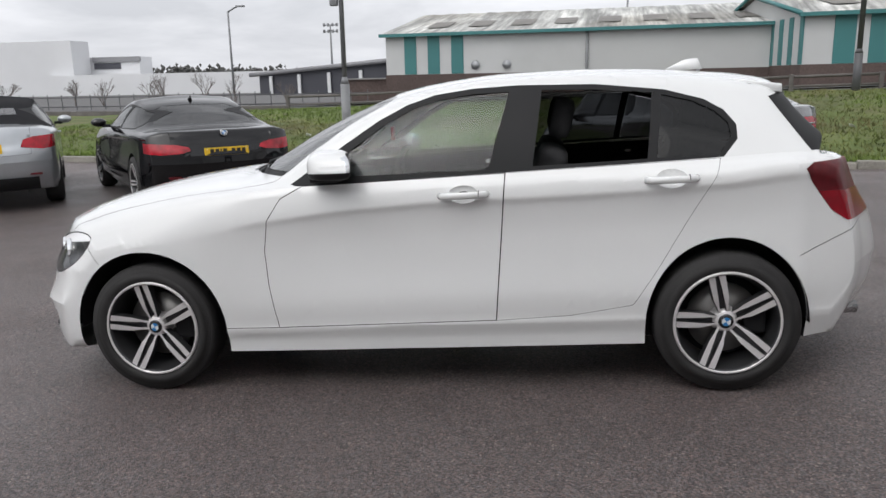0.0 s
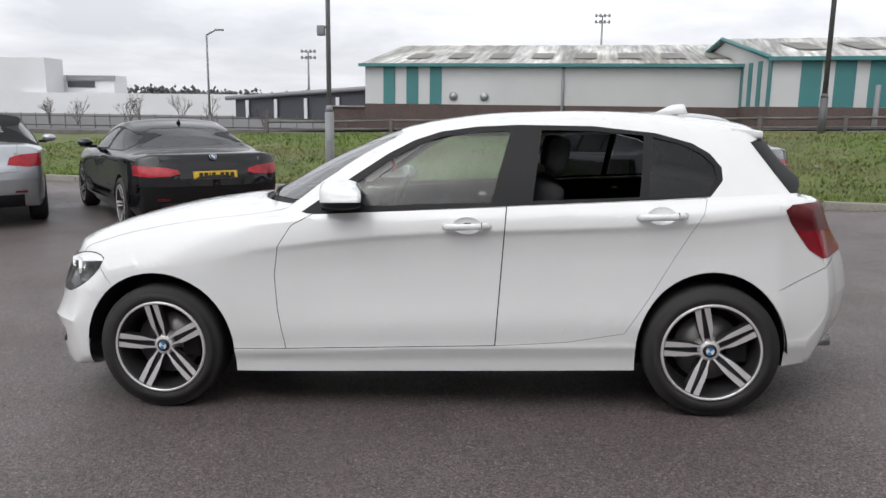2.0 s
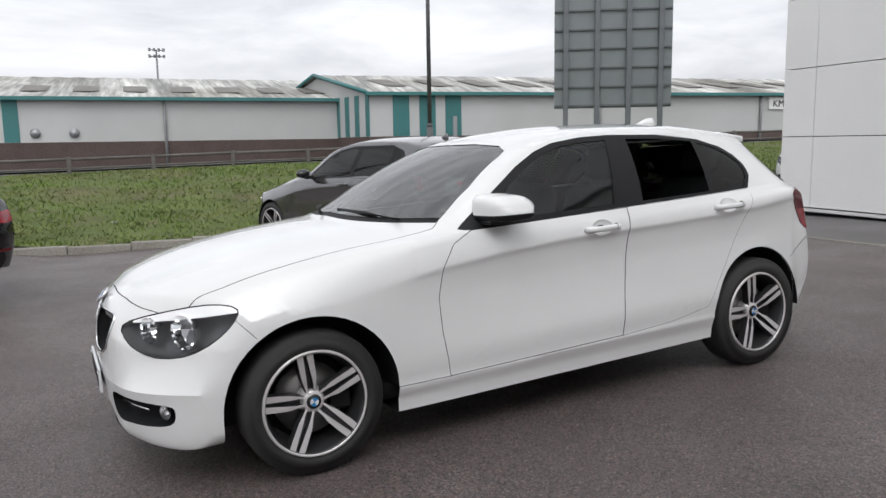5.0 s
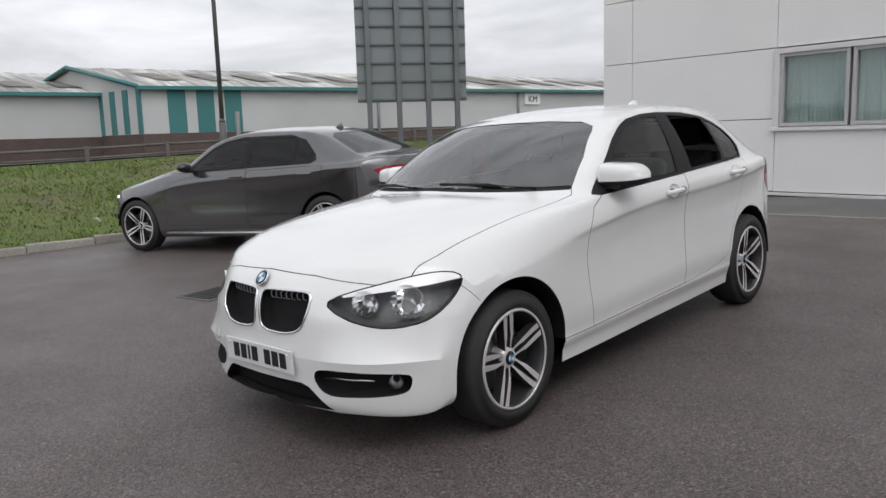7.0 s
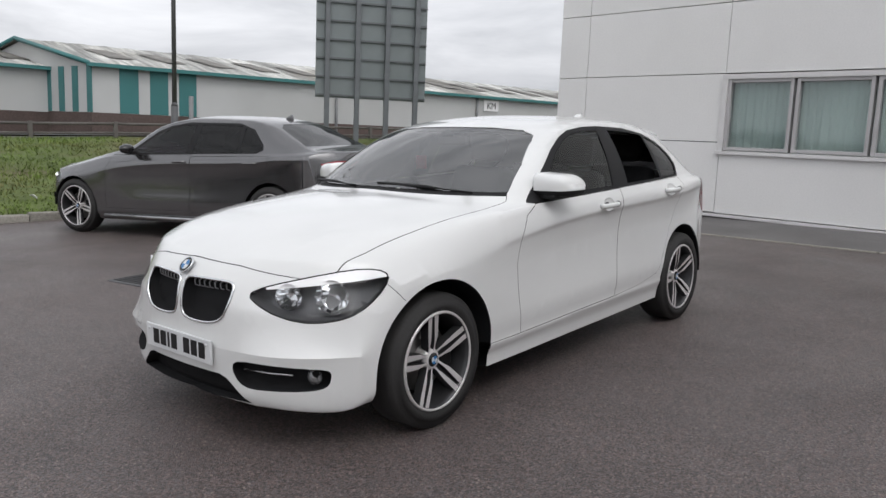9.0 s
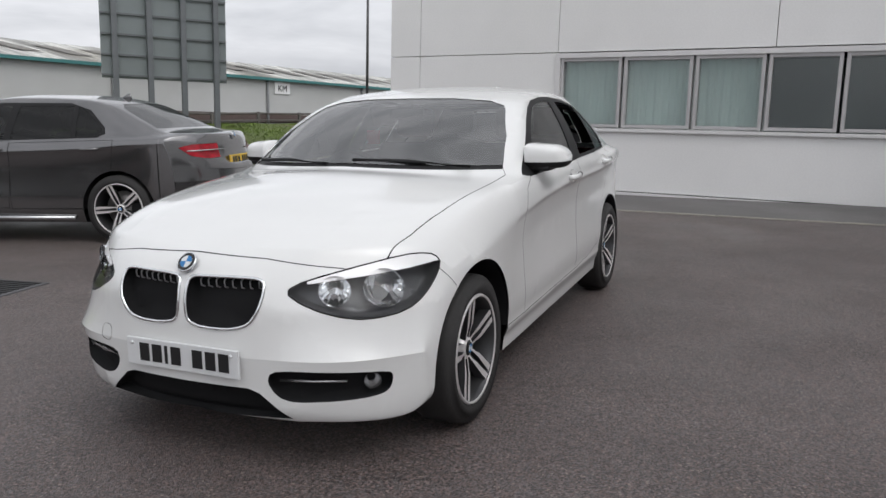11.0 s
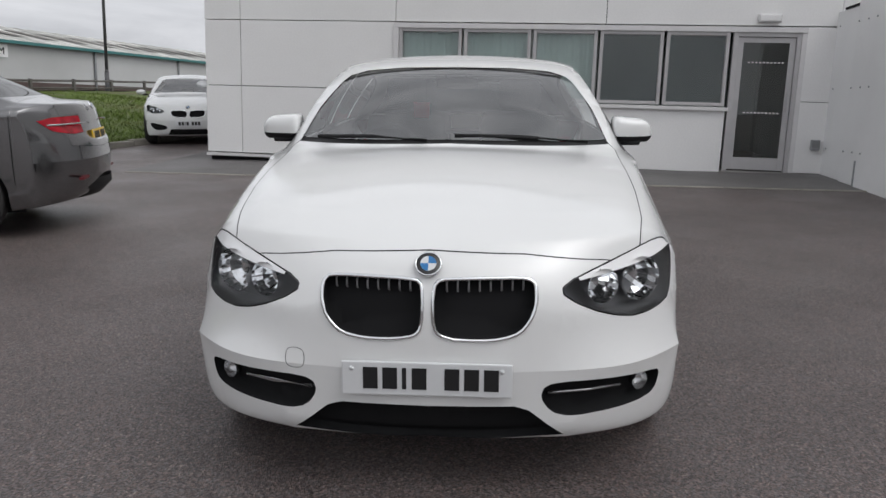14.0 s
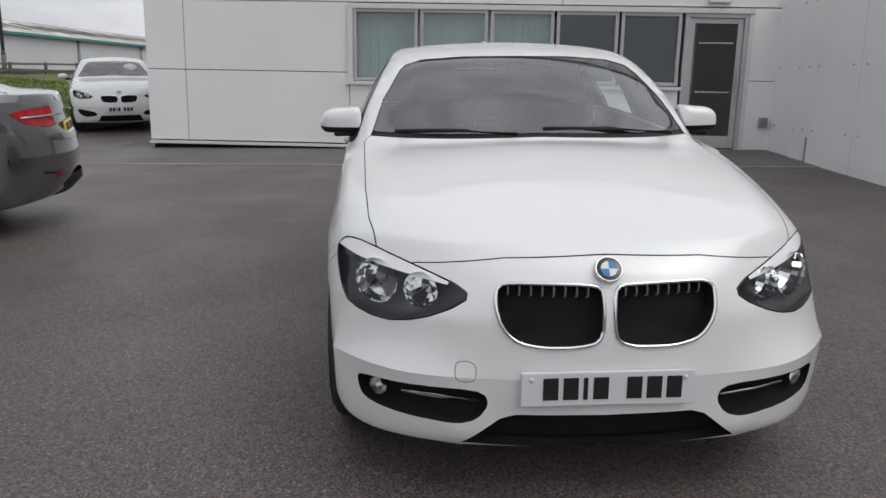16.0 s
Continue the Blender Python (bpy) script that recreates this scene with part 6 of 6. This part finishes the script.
    hl = [(-(W - 0.44), 0.685), (-(W - 0.30), 0.755), (-(W - 0.12), 0.80), (-(W - 0.085), 0.765), (-(W - 0.10), 0.68), (-(W - 0.2), 0.635), (-(W - 0.38), 0.645)]
    lamp_ = take(bm, cut(bm, hl, Y, Z, front))
    for mirror in (False, True):
        s = 1 if mirror else -1
        q = flipped(lamp_) if mirror else lamp_.copy()
        h = new("headlight")
        h.parent = car
        part("housing", sunk(q.copy(), (0.06, -s * 0.03, 0)), HOUSING, h)
        for py in (W - 0.33, W - 0.21):
            ob = part("reflector", revolve([(0.05, -0.01), (0.045, 0.01), (0.02, 0.035), (0.002, 0.04)], 20), CHROME, h)
            ob.matrix_local = Matrix.Translation((n0 + 0.42 * (py / 0.85) ** 2.2 + 0.05, s * py, 0.71)) @ pose(0, 0, 0, 0, 0, -90 - s * 25)
        part("lens", q, LENS, h, "clear headlight cover")
    lamp_.free()
    kid = rounded([(-0.022, 0.70), (-0.30, 0.70), (-0.335, 0.67), (-0.30, 0.57), (-0.06, 0.555), (-0.022, 0.59)], 3)
    kidney = take(bm, cut(bm, kid, Y, Z, front))
    for q in (flipped(kidney), kidney):
        g = new("kidney_grille")
        g.parent = car
        part("surround", along(edge_loop(q), 0.009, n=8, closed=True), CHROME, g)
        part("mesh", sunk(q, (0.05, 0, 0)), DARK, g)
    inl = rounded([(-0.40, 0.33), (-0.42, 0.40), (-(W - 0.17), 0.46), (-(W - 0.14), 0.42), (-(W - 0.24), 0.30)], 3)
    inlet = take(bm, cut(bm, inl, Y, Z, front))
    for q in (flipped(inlet), inlet):
        part("side_intake", sunk(q, (0.05, 0, 0)), DARK, car)
    low_in = take(bm, cut(bm, [(0.1, 0.33), (-0.34, 0.33), (-0.40, 0.22), (0.1, 0.215)], Y, Z, front))
    part("lower_intake", whole(sunk(low_in, (0.05, 0, 0))), DARK, car)
    inner = take(bm, [f for f in bm.faces if f.calc_center_median().z < belt + 0.02], remove=False)
    side_ok = lambda p: p.y < -0.55 and p.z < belt + 0.06  # noqa: E731
    seams = [(-ax + 0.55, posts[0] + 0.02)] + ([(posts[0] + 0.02, ax - 0.12)] if len(posts) > 1 else [])
    if len(posts) == 1:
        seams = [(-ax + 0.55, posts[0] + 0.06)]
    for a, b in seams:
        last_one = b == seams[-1][1] and len(seams) > 1
        dr, joint = panel(bm, [(a, 0.34), ((b - 0.18) if last_one else b - 0.02, 0.35), (b + 0.05, 0.62) if last_one else (b, 0.62), (b + 0.12, belt + 0.01) if last_one else (b + 0.04, belt + 0.005), (a + 0.10 if a < 0 else a + 0.04, belt - 0.015), (a, 0.80)], X, Z, side_ok, 0.004)
        for q, j_ in ((flipped(dr), flipped(joint)), (dr, joint)):
            part("door_seal", j_, DARK, part("door", q, paint, car))
        for s in (-1, 1):
            hx = b - 0.14
            part("door_handle", along([(hx - 0.11, s * (W - 0.03), belt - 0.085), (hx - 0.06, s * (W + 0.012), belt - 0.083), (hx + 0.06, s * (W + 0.012), belt - 0.08), (hx + 0.11, s * (W - 0.03), belt - 0.079)], 0.015), paint, car)
    bl = take(bm, cut(bm, [(deck - 0.05, -(W - 0.27)), (n1 + 0.1, -(W - 0.33)), (n1 + 0.1, 0.2), (deck - 0.05, 0.2)], X, Y, lambda p: p.x > deck - 0.1 and p.z > 0.72 and p.y > -(W - 0.2)))
    part("boot_lid", gap(whole(bl), 0.003), paint, car)
    part("body", whole(bm), paint, car, "painted body shell")
    part("inner_body", whole(shifted(inner, -0.016)), DARK, car)
    rows_ = []
    for zz in (0.27, 0.36, 0.43):
        rows_.append([(n1 + 0.006 - (0.24 + 1.6 * spec.get("sweep", 0)) * (abs(y) / 0.85) ** 2.2 - (0.09 if zz < 0.3 else 0.0), y, zz) for y in [-0.62 + 0.124 * k for k in range(11)]])
    part("rear_apron", sheet(rows_), PLASTIC, car, "black lower rear apron")
    for s in (-1, 1):
        part("reflector", boxed(n1 - 0.115, n1 - 0.075, min(s * 0.45, s * 0.66), max(s * 0.45, s * 0.66), 0.455, 0.478), RED_DARK, car, smooth=False).matrix_local = pose(0, 0, 0)
        mir = new("door_mirror")
        mir.parent = car
        bmm = bmesh.new()
        bmesh.ops.create_uvsphere(bmm, u_segments=16, v_segments=10, radius=1, matrix=Matrix.Translation((cowl + 0.50, s * (W + 0.085), belt + 0.065)) @ Matrix.Diagonal((0.075, 0.10, 0.06, 1)))
        part("cap", bmm, paint if not lowered else GLOSS_BLACK, mir)
        part("arm", boxed(cowl + 0.46, cowl + 0.54, min(s * (W - 0.06), s * (W + 0.05)), max(s * (W - 0.06), s * (W + 0.05)), belt - 0.005, belt + 0.035, bevel=0.01), PLASTIC, mir)
    for y in spec["pipes"]:
        bmp = revolve([(0.028, -0.05), (0.038, -0.06), (0.04, 0.0), (0.034, 0.06)], 20)
        part("exhaust", bmp, SATIN, car).matrix_local = Matrix.Translation((n1 - 0.13, y, 0.33)) @ pose(0, 0, 0, 0, 0, 90)
    pz = spec["plate_z"]
    if len(posts) > 1:
        for s in (-1, 1):
            part("lamp_strip", along([(n1 - 0.035 - (0.24 + spec["sweep"]) * (y / 0.85) ** 3, s * y, 0.935 - 0.02 * y) for y in (0.36, 0.45, 0.54, 0.62, 0.69, 0.75)], 0.008, n=6), SATIN, car, "bright strip across the tail lamp")
            part("sill_trim", along([(-ax + 0.50, s * (W - 0.035), 0.245), (0.0, s * (W - 0.03), 0.25), (ax - 0.48, s * (W - 0.035), 0.255)], 0.022, n=6), SATIN, car, "bright sill trim")
    plate(car, Matrix.Translation((n1 - 0.028 + spec.get("plate_x", 0), 0, pz)) @ pose(0, 0, 0, 0, 0, 90) @ pose(0, 0, 0, -6, 0, 0), 0.52, 0.111, plate_mat, BARS)
    plate(car, Matrix.Translation((n0 - 0.012, 0, 0.44)) @ pose(0, 0, 0, 0, 0, -90), 0.52, 0.111, WHITE_PLATE, BARS)
    badge(car, Matrix.Translation((n1 - 0.105, 0, boot - 0.045)) @ pose(0, 0, 0, 0, 0, 90) @ pose(0, 0, 0, -25, 0, 0))
    badge(car, Matrix.Translation((n0 + 0.055, 0, 0.762)) @ pose(0, 0, 0, 0, 0, -90) @ pose(0, 0, 0, -42, 0, 0))
    fin = bmesh.new()
    bmesh.ops.create_cone(fin, cap_ends=True, segments=12, radius1=1, radius2=0.2, depth=1)
    for v in fin.verts:
        up_ = v.co.z > 0
        v.co = Vector((back - 0.12 + v.co.x * 0.08 + (0.05 if up_ else 0), v.co.y * 0.028, H - 0.028 + v.co.z * 0.065))
    if not tops:
        part("aerial", fin, paint, car)
    interior(car, cowl + 0.28, belt - 0.01, 0.36, (cowl + 0.92, cowl + 1.62) if len(posts) > 1 else (cowl + 0.88,))
    for x, t in ((-ax, 10), (ax, 33)):
        wheel(car, x, -(W - 0.125), r, rim, -1, t)
        wheel(car, x, W - 0.125, r, rim, 1, t)
    return car


SALOON = {"sweep": 0.15, "plate_x": -0.03, "nose": -2.375, "tail": 2.53, "axle": 1.535, "wheel": 0.345, "rim": 0.262, "half": 0.925, "height": 1.51, "belt": 1.03, "cowl": -0.98, "header": -0.12, "back": 1.32, "deck": 2.05, "boot": 1.11, "dlo": (-0.68, 1.42), "posts": (0.35, 1.08), "pipes": (), "plate_z": 0.80,
          "tail_lamp": [(-0.50, 0.875), (-0.62, 0.925), (-0.95, 1.0), (-0.95, 0.86), (-0.80, 0.79), (-0.56, 0.80)]}
COUPE = {"nose": -2.19, "tail": 2.45, "axle": 1.405, "wheel": 0.33, "rim": 0.245, "half": 0.91, "height": 1.365, "belt": 0.955, "cowl": -0.72, "header": 0.10, "back": 0.98, "deck": 1.80, "boot": 1.0, "dlo": (-0.48, 1.50), "posts": (0.60,), "pipes": (-0.50, -0.41), "plate_z": 0.735,
         "tail_lamp": [(-0.40, 0.765), (-0.42, 0.805), (-0.55, 0.835), (-0.92, 0.862), (-0.92, 0.745), (-0.70, 0.725), (-0.50, 0.738)]}
SMALL = {"nose": -2.10, "tail": 2.33, "axle": 1.345, "wheel": 0.32, "rim": 0.235, "half": 0.885, "height": 1.41, "belt": 0.965, "cowl": -0.74, "header": 0.05, "back": 0.95, "deck": 1.68, "boot": 1.05, "dlo": (-0.50, 1.40), "posts": (0.56,), "pipes": (-0.5,), "plate_z": 0.79,
         "tail_lamp": [(-0.46, 0.80), (-0.49, 0.885), (-0.60, 0.92), (-0.92, 0.94), (-0.92, 0.79), (-0.70, 0.765)]}
notchback("saloon_car", "dark grey four-door saloon parked nose to the kerb", SLOPE @ pose(1.83, 5.86, 0.01, 0, 0, -72.8), SALOON, GREY_CAR, lowered=True)
notchback("coupe_car", "gloss black two-door coupe with yellow rear plate, parked", pose(-4.72, 6.25, -0.07, 0, 0, -50.5), COUPE, BLACK_CAR, lowered=True)
notchback("convertible_car", "silver convertible with closed black soft top, parked", pose(-7.50, 6.08, -0.07, 0, 0, -56.3), SMALL, SILVER_CAR, tops=SOFT_TOP)
small_white = notchback("coupe_car", "white two-door coupe facing the yard beside the showroom", SLOPE @ pose(12.72, 6.8, 0, 0, 0, 21.7), SMALL, WHITE_PAINT, plate_mat=WHITE_PLATE)
sticker = part("price_disc", tubed((0, 0, 0), (0, 0.004, 0), 0.13, n=24), WHITE_PLATE, small_white, "round white windscreen sticker")
sticker.matrix_local = Matrix.Translation((-0.36, -0.32, 1.21)) @ pose(0, 0, 0, 0, 0, -90) @ pose(0, 0, 0, -55, 0, 0)
